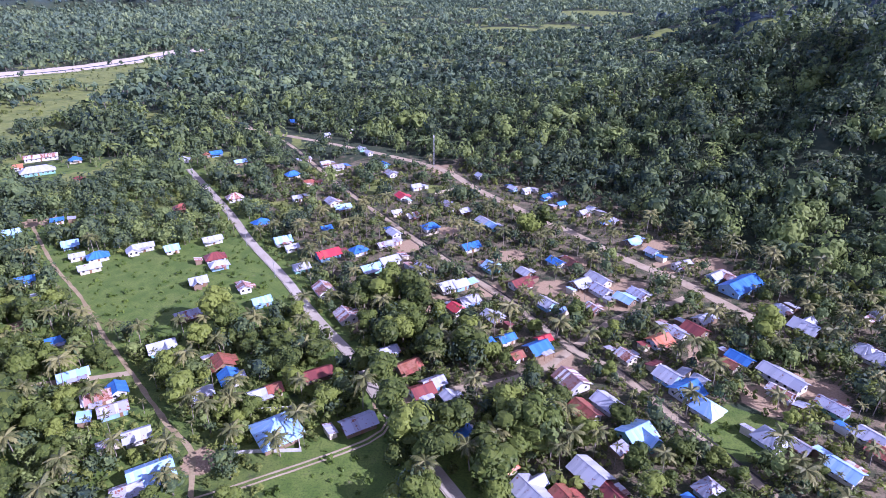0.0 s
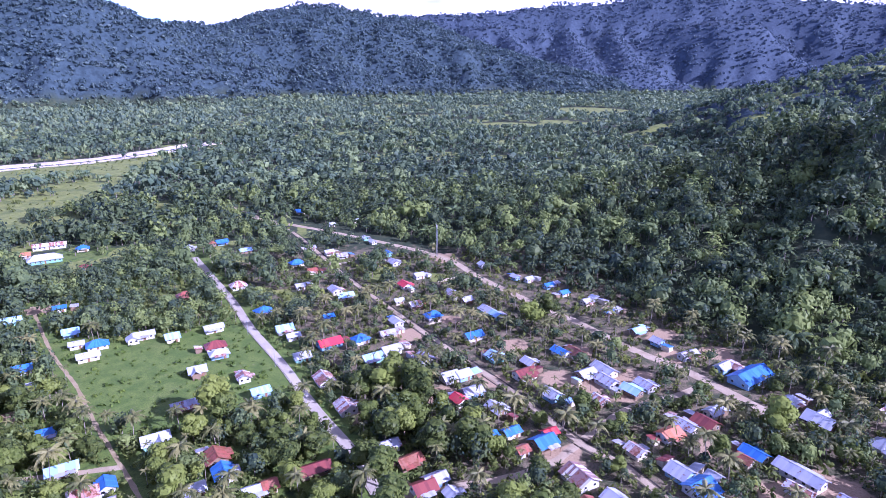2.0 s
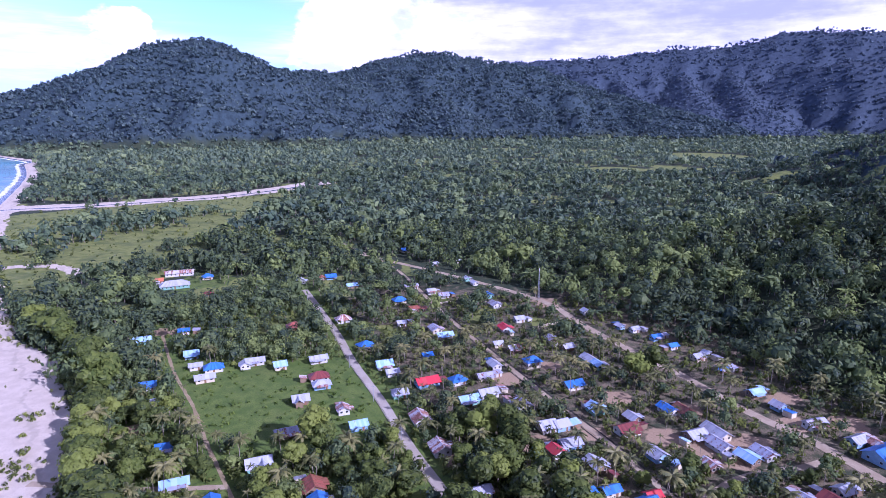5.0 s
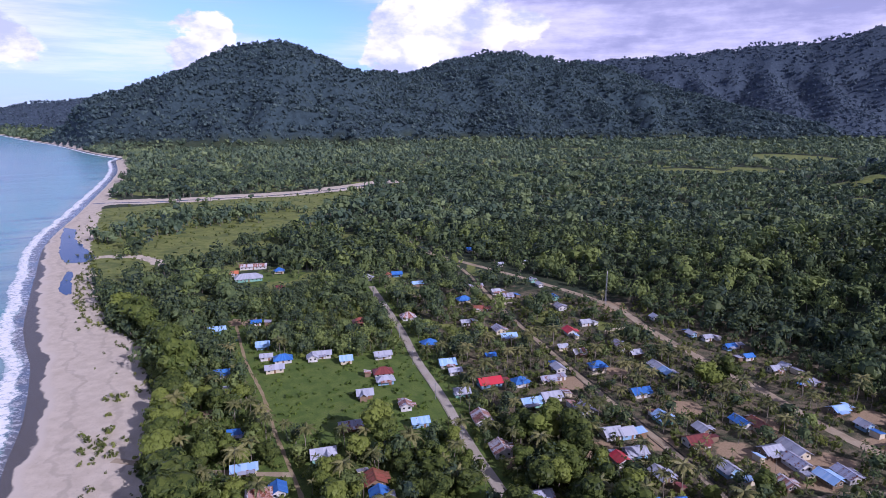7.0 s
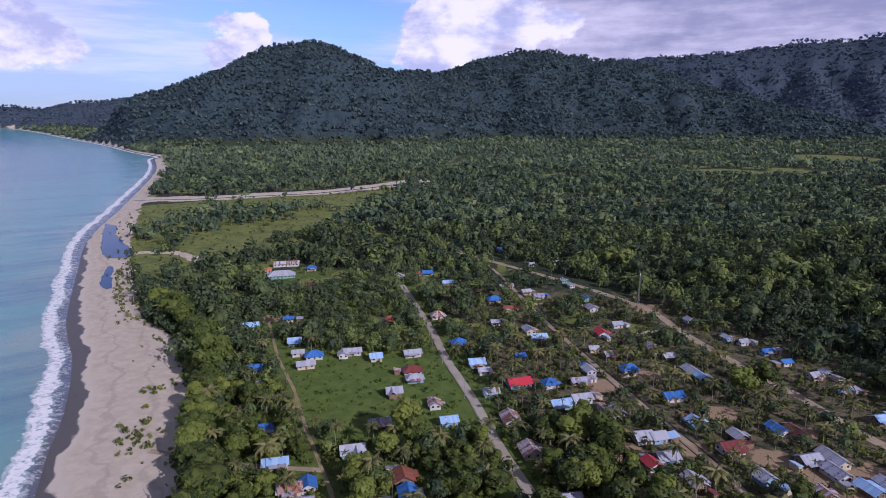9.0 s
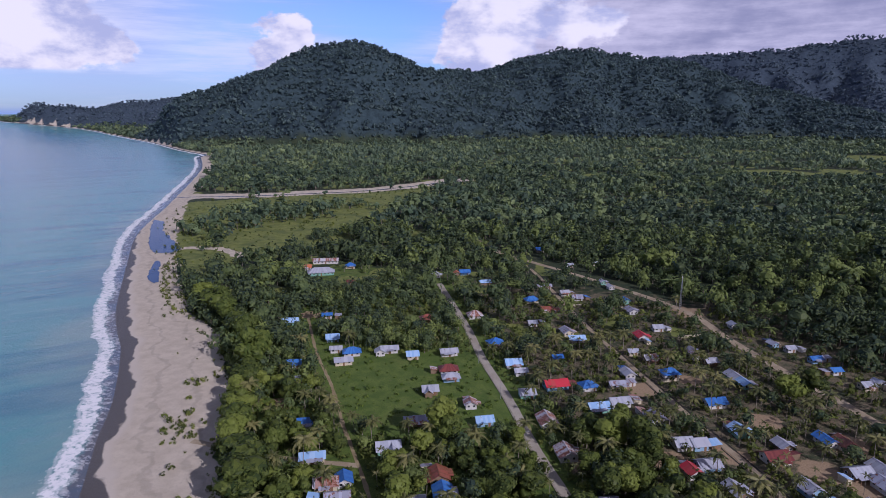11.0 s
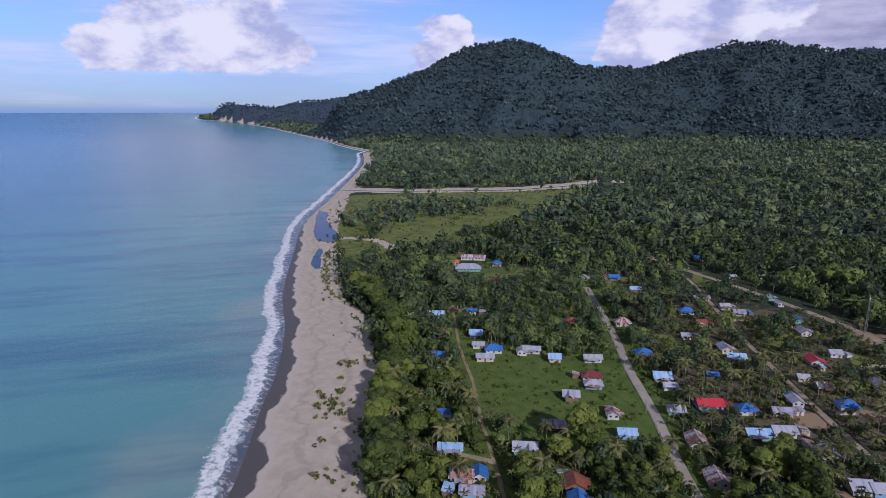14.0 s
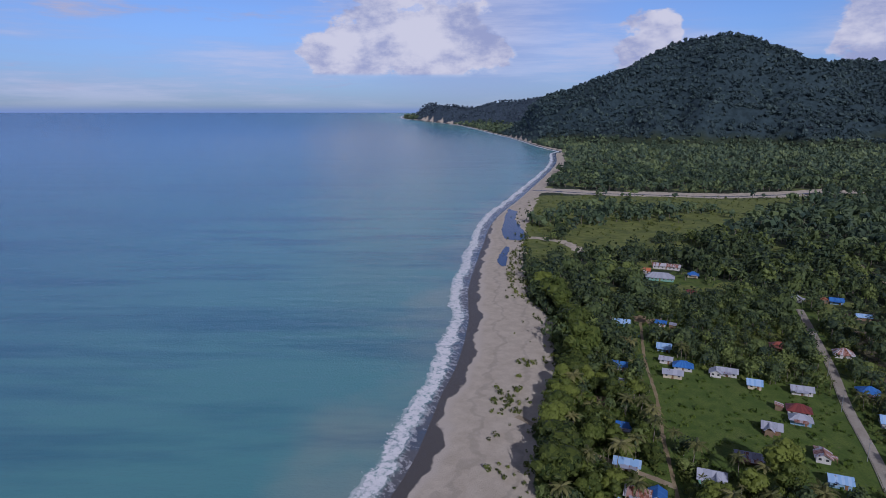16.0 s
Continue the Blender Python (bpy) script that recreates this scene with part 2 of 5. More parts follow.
# ground: forest floor, grass, sand and river gravel by their own places
GROUND, nd = surface("ground")
o = nd.coord()
n_big, n_mid, n_fine = nd.noise(0.02, 5, 0.6, o), nd.noise(0.16, 5, 0.6, o), nd.noise(1.6, 5, 0.7, o)
grass = nd.mix(nd.step(n_mid, 0.35, 0.65), (0.08, 0.135, 0.02), (0.135, 0.19, 0.034))
grass = nd.mix(nd.step(n_big, 0.5, 0.66, 0, 0.5), grass, (0.135, 0.155, 0.045))
grass = nd.mix(nd.step(n_fine, 0.42, 0.68, 0, 0.75), grass, (0.04, 0.066, 0.018))
grass = nd.mix(nd.step(nd.noise(0.35, 5, 0.65, o), 0.60, 0.74, 0, 0.5), grass, (0.20, 0.165, 0.10))
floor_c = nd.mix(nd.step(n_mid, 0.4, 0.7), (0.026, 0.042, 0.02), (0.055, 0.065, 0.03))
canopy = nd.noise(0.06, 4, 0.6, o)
# mountain and far range ground: haze blue mixed into the floor colour
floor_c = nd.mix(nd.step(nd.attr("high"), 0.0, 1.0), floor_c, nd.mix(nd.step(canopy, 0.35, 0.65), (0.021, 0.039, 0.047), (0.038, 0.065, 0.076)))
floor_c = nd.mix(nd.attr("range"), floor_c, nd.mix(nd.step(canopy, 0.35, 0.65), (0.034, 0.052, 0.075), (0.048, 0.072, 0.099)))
yard = nd.mix(nd.step(n_fine, 0.3, 0.7), (0.39, 0.29, 0.18), (0.26, 0.185, 0.11))
sand = nd.mix(nd.step(n_mid, 0.3, 0.7), (0.50, 0.435, 0.335), (0.60, 0.53, 0.42))
sand = nd.mix(nd.step(n_fine, 0.5, 0.72, 0, 0.3), sand, (0.27, 0.235, 0.185))
# wavy darker lines along the shore: shading of beach ridges painted on flat sand
berm_shade = nd.math("SINE", nd.math("ADD", nd.math("MULTIPLY", nd.attr("shore"), 0.42), nd.math("MULTIPLY", nd.noise(0.045, 4, 0.55, o), 14.0)))
sand = nd.mix(nd.step(berm_shade, 0.75, 1.0, 0, 0.3), sand, (0.27, 0.235, 0.185))
sand = nd.mix(nd.step(nd.noise(0.3, 6, 0.7, o), 0.58, 0.76, 0, 0.35), sand, (0.25, 0.215, 0.165))
marsh = nd.mix(nd.step(n_mid, 0.35, 0.65), (0.13, 0.165, 0.035), (0.20, 0.22, 0.06))
marsh = nd.mix(nd.step(nd.noise(0.05, 5, 0.6, o), 0.45, 0.65, 0, 0.7), marsh, (0.075, 0.105, 0.03))
edge = nd.math("MULTIPLY", nd.math("SUBTRACT", n_mid, 0.5), 0.9)


def zone(name, lo=0.4, hi=0.6):
    return nd.step(nd.math("ADD", nd.attr(name), edge), lo, hi)


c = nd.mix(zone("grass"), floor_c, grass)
c = nd.mix(nd.step(nd.math("ADD", nd.attr("village"), edge), 0.5, 0.8, 0, 0.8), c, nd.mix(nd.step(nd.math("ADD", n_fine, nd.math("MULTIPLY", n_mid, 0.6)), 0.65, 0.95), (0.055, 0.07, 0.025), (0.22, 0.165, 0.115)))
c = nd.mix(zone("marsh"), c, marsh)
c = nd.mix(zone("yard", 0.45, 0.65), c, yard)
c = nd.mix(zone("sand", 0.42, 0.55), c, sand)
sd = nd.attr("shore")
far_v = nd.add("ShaderNodeVectorMath", op="LENGTH")
nd.link(o, far_v.inputs[0])
sd_far = far_v.outputs["Value"]
cusp = nd.math("ADD", nd.math("MULTIPLY", nd.math("SUBTRACT", nd.noise(0.045, 2, 0.45, o), 0.5), 14.0), nd.math("MULTIPLY", nd.math("SUBTRACT", nd.noise(0.16, 3, 0.5, o), 0.5), 4.0))
swash = nd.math("ADD", nd.math("ADD", sd, cusp), nd.step(sd_far, 480.0, 800.0, 0.0, 8.0))
wet = nd.step(swash, 3.8, 5.0, 1.0, 0.0)
c = nd.mix(nd.math("MULTIPLY", nd.step(swash, 5.5, 9.5, 1.0, 0.0), zone("sand", 0.42, 0.55)), c, (0.58, 0.52, 0.43))
c = nd.mix(nd.math("MULTIPLY", wet, 0.93), c, (0.072, 0.064, 0.058))
relief = nd.math("ADD", n_fine, nd.math("MULTIPLY", nd.math("MULTIPLY", canopy, nd.attr("high")), 10.0))
finish(nd, c, nd.math("SUBTRACT", 0.92, nd.math("MULTIPLY", wet, 0.5)), relief, 0.6, 0.3, 0.0, 0.3)

# sea: sandy shallows, teal, then open blue paled by painted haze far out, with broken surf along the shore
SEA, nd = surface("sea")
o = nd.coord()
sd = nd.attr("shore")
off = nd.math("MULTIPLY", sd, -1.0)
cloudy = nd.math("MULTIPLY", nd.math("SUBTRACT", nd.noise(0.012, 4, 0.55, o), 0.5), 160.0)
offshore = nd.math("ADD", off, cloudy)
c = nd.mix(nd.step(offshore, 2.0, 55.0), (0.24, 0.36, 0.34), (0.115, 0.32, 0.335))
c = nd.mix(nd.step(offshore, 90.0, 420.0), c, (0.068, 0.225, 0.305))
c = nd.mix(nd.step(offshore, 300.0, 1500.0), c, (0.058, 0.19, 0.37))
# farthest water paled: horizon haze and cloud reflection painted into its colour
c = nd.mix(nd.step(offshore, 1400.0, 3800.0), c, (0.19, 0.31, 0.52))
wob = nd.math("MULTIPLY", nd.math("SUBTRACT", nd.noise(0.03, 3, 0.5, o), 0.5), 11.0)
far_v = nd.add("ShaderNodeVectorMath", op="LENGTH")
nd.link(o, far_v.inputs[0])
line = nd.math("SUBTRACT", nd.math("ADD", off, wob), nd.step(far_v.outputs["Value"], 480.0, 800.0, 0.0, 5.0))
lace = nd.noise(0.42, 7, 0.7, o)
frill = nd.math("MULTIPLY", nd.math("SUBTRACT", nd.noise(0.22, 4, 0.6, o), 0.5), 7.0)
bore_at = nd.math("ADD", line, frill)
# a breaking bore, its torn outer fringe, and a thin streaked sheet running up the wet sand
bore = nd.math("MULTIPLY", nd.step(bore_at, 5.5, 7.5), nd.step(bore_at, 11.5, 17.0, 1.0, 0.0))
crest = nd.math("MULTIPLY", nd.step(nd.math("ABSOLUTE", nd.math("SUBTRACT", nd.math("ADD", line, nd.math("MULTIPLY", frill, 0.5)), 13.5)), 0.0, 1.3, 0.55, 0.0), nd.step(nd.noise(0.02, 2, 0.5, o), 0.40, 0.58))
ragged = nd.step(nd.math("ADD", lace, nd.math("MULTIPLY", bore, 0.37)), 0.68, 0.90)
sheet_f = nd.math("MULTIPLY", nd.step(nd.math("ADD", nd.noise(0.30, 6, 0.7, nd.scaled(o, (1.0, 1.6, 1.0))), nd.step(line, -2.0, 8.0, 0.0, 0.14)), 0.56, 0.76, 0.0, 0.55), nd.step(line, 6.0, 9.0, 1.0, 0.0))
foam = nd.math("MAXIMUM", nd.math("MAXIMUM", nd.math("MULTIPLY", ragged, nd.step(line, 16.0, 24.0, 0.95, 0.0)), crest), sheet_f)
# dark wet sand under the sheet, with a faint lilac sheen painted in
c = nd.mix(nd.step(bore_at, 4.5, 8.0, 0.92, 0.0), c, (0.13, 0.12, 0.13))
turn = nd.add("ShaderNodeVectorRotate")
turn.rotation_type = "Z_AXIS"
turn.inputs["Angle"].default_value = radians(36)
nd.link(o, turn.inputs["Vector"])
across = turn.outputs[0]
streak = nd.noise(1.0, 5, 0.62, nd.scaled(across, (0.026, 0.0045, 1.0)))
c = nd.mix(nd.step(streak, 0.42, 0.66, 0.0, 0.5), c, (0.02, 0.105, 0.22))
c = nd.mix(foam, c, (0.92, 0.92, 0.92))
swell = nd.noise(0.10, 6, 0.6, nd.scaled(across, (1.0, 0.28, 1.0)))
ripple = nd.noise(0.8, 3, 0.6, o)
h = nd.math("ADD", swell, nd.math("MULTIPLY", ripple, 0.25))
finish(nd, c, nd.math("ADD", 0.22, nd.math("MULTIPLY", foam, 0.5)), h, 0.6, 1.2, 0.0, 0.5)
# still water: blue of the reflected sky put into the base colour
STILL, nd = surface("still_water")
finish(nd, nd.mix(nd.noise(0.1, 3, 0.5, nd.coord()), (0.016, 0.05, 0.15), (0.026, 0.07, 0.18)), 0.2, nd.noise(0.6, 3, 0.5, nd.coord()), 0.1, 0.1, 0.0, 0.12)


# ---- plan ----
def spline(pts, step):
    """Even points along a smooth curve through pts."""
    p = np.array(pts, float)
    p = np.vstack([2 * p[0] - p[1], p, 2 * p[-1] - p[-2]])
    res = []
    for i in range(1, len(p) - 2):
        k = max(2, int(np.linalg.norm(p[i + 1] - p[i]) / step))
        u = (np.arange(k) / k)[:, None]
        a, b, c0, d = p[i - 1], p[i], p[i + 1], p[i + 2]
        res.append(0.5 * (2 * b + (c0 - a) * u + (2 * a - 5 * b + 4 * c0 - d) * u ** 2 + (3 * b - a - 3 * c0 + d) * u ** 3))
    return np.vstack(res + [p[-2:-1]])


def line_distance(x, y, line):
    """Distance to a polyline, positive on its right."""
    x, y = np.asarray(x, float).ravel(), np.asarray(y, float).ravel()
    best = np.full(x.shape, 1e9)
    side = np.ones(x.shape)
    for (ax, ay), (bx, by) in zip(line[:-1], line[1:]):
        dx, dy = bx - ax, by - ay
        t = np.clip(((x - ax) * dx + (y - ay) * dy) / (dx * dx + dy * dy + 1e-9), 0, 1)
        ex, ey = x - ax - t * dx, y - ay - t * dy
        d = np.hypot(ex, ey)
        closer = d < best
        cr = dx * ey - dy * ex
        best = np.where(closer, d, best)
        side = np.where(closer, np.where(cr > 0, -1.0, 1.0), side)
    return best * side


def inside(x, y, poly):
    """Which points lie in a polygon."""
    r = np.zeros(np.shape(x), bool)
    for (ax, ay), (bx, by) in zip(poly, poly[1:] + poly[:1]):
        r ^= ((ay > y) != (by > y)) & (x < (bx - ax) * (y - ay) / (by - ay + 1e-12) + ax)
    return r


def ease(v, lo, hi):
    t = np.clip((v - lo) / (hi - lo), 0, 1)
    return t * t * (3 - 2 * t)


def lumps(x, y, size, seed=0):
    """Smooth noise, -1 to 1, at two scales."""
    r = np.zeros(np.shape(x))
    for k, a in ((1.0, 0.6), (2.3, 0.4)):
        for j in range(3):
            q = seed * 1.7 + j * 2.1 + k
            r += a / 3 * np.sin((x * math.cos(q) + y * math.sin(q)) * k * 6.28 / size + 3 * q + 1.5 * np.sin((y * math.cos(q) - x * math.sin(q)) * k * 4.1 / size + q))
    return r


SHORE = spline([(3900, -5400), (450, -720), (90, -210), (-93, 12), (-150, 87), (-168, 110), (-204, 147), (-225, 171), (-276, 218), (-324, 254), (-434, 357), (-536, 458),
                (-686, 646), (-1029, 1058), (-1320, 1358), (-1358, 1425), (-1608, 1578), (-2356, 2073), (-3145, 2432), (-3607, 2442), (-3870, 2405), (-4020, 2560), (-3950, 2900), (-3300, 4900)], 32)
SHORE_N = SHORE[np.concatenate([[True], np.linalg.norm(np.diff(SHORE, axis=0), axis=1) > 1e-6])]
RIVER = spline([(-735, 680), (-690, 692), (-630, 722), (-565, 780), (-500, 842), (-456, 925), (-428, 1010), (-412, 1052)], 15)
MAIN_ROAD = spline([(-168, 392), (-118, 315), (-94, 274), (-69, 236), (-48, 201), (-30, 174), (-20, 154), (-2, 123), (18, 90), (45, 45)], 3)
EAST_ROAD = spline([(-165, 507), (-75, 450), (-6, 396), (22, 348), (45, 312), (62, 288), (82, 254), (100, 231), (114, 206), (122, 190)], 3)
MID_ROAD = spline([(-285, 645), (-212, 568), (-158, 507), (-117, 456), (-63, 357), (-24, 292), (9, 240), (27, 212), (45, 180), (56, 168), (69, 142), (81, 118), (99, 87)], 3)
TRACK = spline([(-219, 302), (-177, 250), (-147, 218), (-122, 188), (-102, 166), (-80, 141), (-69, 130), (-63, 114), (-54, 90)], 3)
CROSS_LANE = spline([(-15, 153), (15, 160), (33, 168), (45, 180), (68, 202), (94, 214), (106, 225)], 3)
BEACH_LANE = spline([(-168, 156), (-140, 158), (-126, 160), (-102, 166)], 3)
RUTS = spline([(-66, 111), (-51, 118), (-21, 134), (-15, 144)], 3)
ROADS = ((MAIN_ROAD, 2.0), (EAST_ROAD, 2.6), (MID_ROAD, 1.2), (TRACK, 1.6), (CROSS_LANE, 2.0), (BEACH_LANE, 1.8), (RUTS, 1.5))
FIELD = [(-177, 242), (-182, 267), (-148, 255), (-117, 272), (-99, 274), (-78, 246), (-63, 222), (-60, 208), (-70, 192), (-90, 189), (-106, 182), (-126, 195), (-152, 220)]
LAWN = [(70, 126), (86, 126), (100, 140), (87, 150), (75, 144)]
RUT_FIELD = [(-45, 105), (-12, 105), (-12, 138), (-45, 129)]
MARSH_RIVER = [(-562, 513), (-638, 608), (-600, 675), (-544, 732), (-452, 813), (-418, 988), (-387, 960), (-396, 754), (-452, 684), (-520, 648), (-549, 584), (-510, 477)]
MARSH_INNER = [(-428, 450), (-417, 531), (-390, 600), (-352, 548), (-350, 464), (-372, 414)]
MARSH_LOW = [(-396, 375), (-363, 384), (-339, 340), (-348, 328)]
YARDS = ((-3, 210, 10), (-16, 267, 9), (63, 216, 14), (56, 249, 10), (99, 244, 8), (100, 152, 10), (39, 172, 9), (-213, 297, 10), (117, 158, 10), (-15, 153, 9), (18, 222, 9), (45, 225, 10),
         (78, 225, 9), (30, 255, 9), (3, 285, 8), (0, 393, 12), (120, 248, 10), (102, 267, 9), (87, 300, 9), (-146, 390, 9), (-30, 195, 6), (90, 177, 9), (135, 138, 10), (-156, 192, 8), (-66, 126, 6))
GLADES = ((142, 1402, 80, 110), (285, 1450, 70, 90), (450, 1950, 130, 190), (-195, 2205, 120, 120), (-180, 1230, 40, 60), (-60, 1700, 60, 80), (120, 2150, 90, 120),
          (330, 1280, 45, 40), (60, 1560, 50, 45), (220, 1730, 60, 60), (-330, 1640, 55, 50), (-40, 1960, 60, 70), (560, 2300, 90, 90), (-520, 1900, 60, 60), (-250, 1060, 26, 24), (-60, 960, 26, 22), (60, 1130, 30, 24))
# hill and mountain ridges: two ends with the heights of their tops, and the reach of the slope
RIDGES = [((-1478, 2668), 436, (-1580, 2580), 440, 760), ((-1580, 2580), 440, (-1692, 2477), 415, 740), ((-1692, 2477), 415, (-1846, 2339), 312, 700), ((-1846, 2339), 312, (-2026, 2165), 224, 560),
          ((-2026, 2165), 224, (-2247, 2040), 70, 420), ((-1478, 2668), 436, (-1350, 2860), 335, 740), ((-1350, 2860), 330, (-1102, 3322), 340, 760), ((-1102, 3322), 342, (-1019, 3453), 405, 760),
          ((-1019, 3453), 405, (-860, 3530), 452, 820), ((-860, 3530), 452, (-621, 3648), 464, 900), ((-621, 3648), 464, (-405, 3728), 426, 900), ((-405, 3728), 426, (-144, 3797), 396, 900),
          ((-144, 3797), 396, (30, 3760), 325, 760), ((30, 3760), 325, (230, 3690), 258, 680), ((230, 3690), 258, (620, 3420), 140, 520), ((-700, 3600), 380, (-560, 3050), 190, 460), ((-300, 3740), 340, (-130, 3250), 165, 430),
          ((-1700, 2470), 330, (-1500, 2150), 120, 360), ((-1420, 2760), 330, (-1120, 2420), 110, 400),
          ((540, 1190), 40, (612, 1147), 92, 260), ((612, 1147), 92, (728, 1077), 135, 330), ((728, 1077), 135, (1050, 1000), 170, 420)]
RANGE = [((-300, 4380), 470, (67, 4399), 488, 700), ((67, 4399), 488, (330, 4400), 492, 720), ((330, 4400), 492, (729, 4441), 556, 720), ((729, 4441), 556, (1062, 4373), 556, 720), ((1062, 4373), 556, (1487, 4300), 632, 720),
         ((1487, 4300), 632, (1760, 4225), 630, 720), ((1760, 4225), 630, (1917, 4182), 602, 720), ((1917, 4182), 602, (2177, 4052), 540, 720), ((2177, 4052), 540, (2576, 3872), 505, 720), ((2576, 3872), 505, (3600, 2900), 520, 720),
         ((847, 4012), 250, (1150, 3920), 305, 420), ((1150, 3920), 305, (1400, 3800), 382, 430), ((1400, 3800), 382, (1560, 3720), 405, 430), ((1560, 3720), 405, (1720, 3640), 385, 420), ((1720, 3640), 385, (1880, 3480), 190, 340),
         ((330, 4380), 430, (480, 3700), 190, 420), ((760, 4400), 480, (800, 3650), 170, 460), ((1060, 4350), 470, (1010, 3500), 150, 420), ((-1860, 4100), 400, (-1418, 4271), 415, 500),
         ((-3930, 2640), 176, (-3760, 2620), 180, 230), ((-3760, 2620), 165, (-3602, 2560), 158, 220), ((-3602, 2500), 168, (-3420, 2720), 150, 320), ((-3394, 2721), 150, (-3435, 2907), 190, 420), ((-3435, 2907), 190, (-3223, 3141), 220, 500), ((-3223, 3141), 220, (-2500, 3300), 236, 600)]


CLUMP = [(-498, 468), (-540, 552), (-512, 606), (-462, 648), (-405, 640), (-412, 598), (-440, 530), (-448, 462), (-472, 440)]
OPEN_LAND = [(-385, 335), (-560, 500), (-650, 640), (-560, 770), (-430, 880), (-370, 860), (-370, 700), (-320, 600), (-300, 440)]


def ridge_height(x, y, ridges):
    h = np.zeros(np.shape(x))
    for (ax, ay), ha, (bx, by), hb, w in ridges:
        dx, dy = bx - ax, by - ay
        t = np.clip(((x - ax) * dx + (y - ay) * dy) / (dx * dx + dy * dy), 0, 1)
        d = np.hypot(x - ax - t * dx, y - ay - t * dy)
        d = d * (1 + 0.24 * lumps(x, y, 420, 3) + 0.13 * lumps(x, y, 190, 5))
        u = np.clip(1 - d / w, 0, 1)
        h = np.maximum(h, (ha + (hb - ha) * t) * (0.55 * u ** 1.25 + 0.45 * u * u * (3 - 2 * u)))
    return h


def rise(x, y):
    """The far rim of sea and land comes up to eye level, where the real world would go on to the horizon."""
    return 117 * np.clip((np.hypot(x, y) - 3000) / 1930, 0, 1) ** 2


def shore_distance(x, y):
    return line_distance(x, y, SHORE_N)


def saw(a):
    """A wave that climbs fast and falls slowly."""
    return np.sin(a + 0.6 * np.sin(a))


def land_height(x, y, sd=None):
    x, y = np.asarray(x, float), np.asarray(y, float)
    s = (x - 168) * 0.735 + (y - 213) * 0.678
    u = (x - 168) * 0.678 - (y - 213) * 0.735
    back = 1 - 0.8 * ease(s, 330, 640)
    hill = 82 * ease(s, -6, 280) * back * ease(u, -330, -60) * (1 + 0.2 * lumps(x, y, 210, 2) * ease(s, 20, 100))
    hill *= 1 + ease(s, 10, 120) * (0.24 * saw(u / 15 - 0.4 * np.sin(s / 75) + 11.34) + 0.06 * np.sin(u / 9 + s / 30))
    hill += 16 * ease(s, 5, 90) * ease(u, -480, -300) * (1 - ease(u, -240, -150)) * (1 - ease(s, 130, 280))
    far = np.maximum(ridge_height(x, y, RIDGES), ridge_height(x, y, RANGE)) * (1 + 0.05 * lumps(x, y, 190, 7))
    base = rise(x, y)
    h = hill + np.maximum(far, base) - base
    if sd is None:
        sd = shore_distance(x, y).reshape(x.shape)
    h = h * ease(sd, 5, 90)
    beach = np.where(sd > 0, -1.5 + 1.5 * ease(sd, -12, 38), -1.5 + 0.2 + np.maximum(sd * 0.08 - 0.05, -4))
    return h + beach + rise(x, y)


def clearing(x, y):
    """Open grassy breaks in the forest of the plain."""
    d = np.hypot(x, y)
    s = (x - 168) * 0.735 + (y - 213) * 0.678
    size = np.where(d < 700, lumps(x, y, 85, 6), lumps(x, y, 210, 6))
    return ease(size, 0.15, 0.26) * ease(d, 290, 330) * (1 - ease(d, 1700, 2000)) * (1 - ease(s, -40, -10) * (1 - ease(d, 750, 850)))


def beach_reach(x, y):
    d = np.hypot(x, y)
    return 38 - 18 * ease(d, 600, 1000) - 12 * ease(d, 1800, 2600) + 7 * lumps(x, y, 95, 4) + 9 * np.exp(-((d - 300) / 90) ** 2)


# ---- mesh helpers ----
def solid(name, verts, faces, mats, parent=None, label="", index=None, smooth=False):
    me = bpy.data.meshes.new(name)
    me.from_pydata([tuple(v) for v in verts], [], faces)
    for m in mats if isinstance(mats, (list, tuple)) else [mats]:
        me.materials.append(m)
    if index:
        me.polygons.foreach_set("material_index", index)
    if smooth:
        me.polygons.foreach_set("use_smooth", [True] * len(faces))
    ob = new(name, me)
    if parent:
        ob.parent = parent
    if label:
        ob["label"] = label
    return ob


def quads(name, verts, faces, mats, index=None, tint=None, smooth=False):
    """A large mesh of quads from arrays."""
    me = bpy.data.meshes.new(name)
    k = len(faces)
    me.vertices.add(len(verts))
    me.vertices.foreach_set("co", np.ascontiguousarray(verts, dtype=np.float32).ravel())
    me.loops.add(4 * k)
    me.loops.foreach_set("vertex_index", np.ascontiguousarray(faces, dtype=np.int32).ravel())
    me.polygons.add(k)
    me.polygons.foreach_set("loop_start", np.arange(0, 4 * k, 4, dtype=np.int32))
    for m in mats:
        me.materials.append(m)
    if index is not None:
        me.polygons.foreach_set("material_index", np.ascontiguousarray(index, dtype=np.int32))
    me.update(calc_edges=True)
    me.polygons.foreach_set("use_smooth", np.full(k, smooth))
    if tint is not None:
        me.attributes.new("tint", "FLOAT", "POINT").data.foreach_set("value", np.ascontiguousarray(tint, dtype=np.float32))
    return me


def box(x0, y0, z0, x1, y1, z1):
    v = [(x0, y0, z0), (x1, y0, z0), (x1, y1, z0), (x0, y1, z0), (x0, y0, z1), (x1, y0, z1), (x1, y1, z1), (x0, y1, z1)]
    f = [(0, 3, 2, 1), (4, 5, 6, 7), (0, 1, 5, 4), (1, 2, 6, 5), (2, 3, 7, 6), (3, 0, 4, 7)]
    return v, f


def merge(pieces):
    v, f = [], []
    for pv, pf in pieces:
        k = len(v)
        v += list(pv)
        f += [tuple(i + k for i in q) for q in pf]
    return v, f


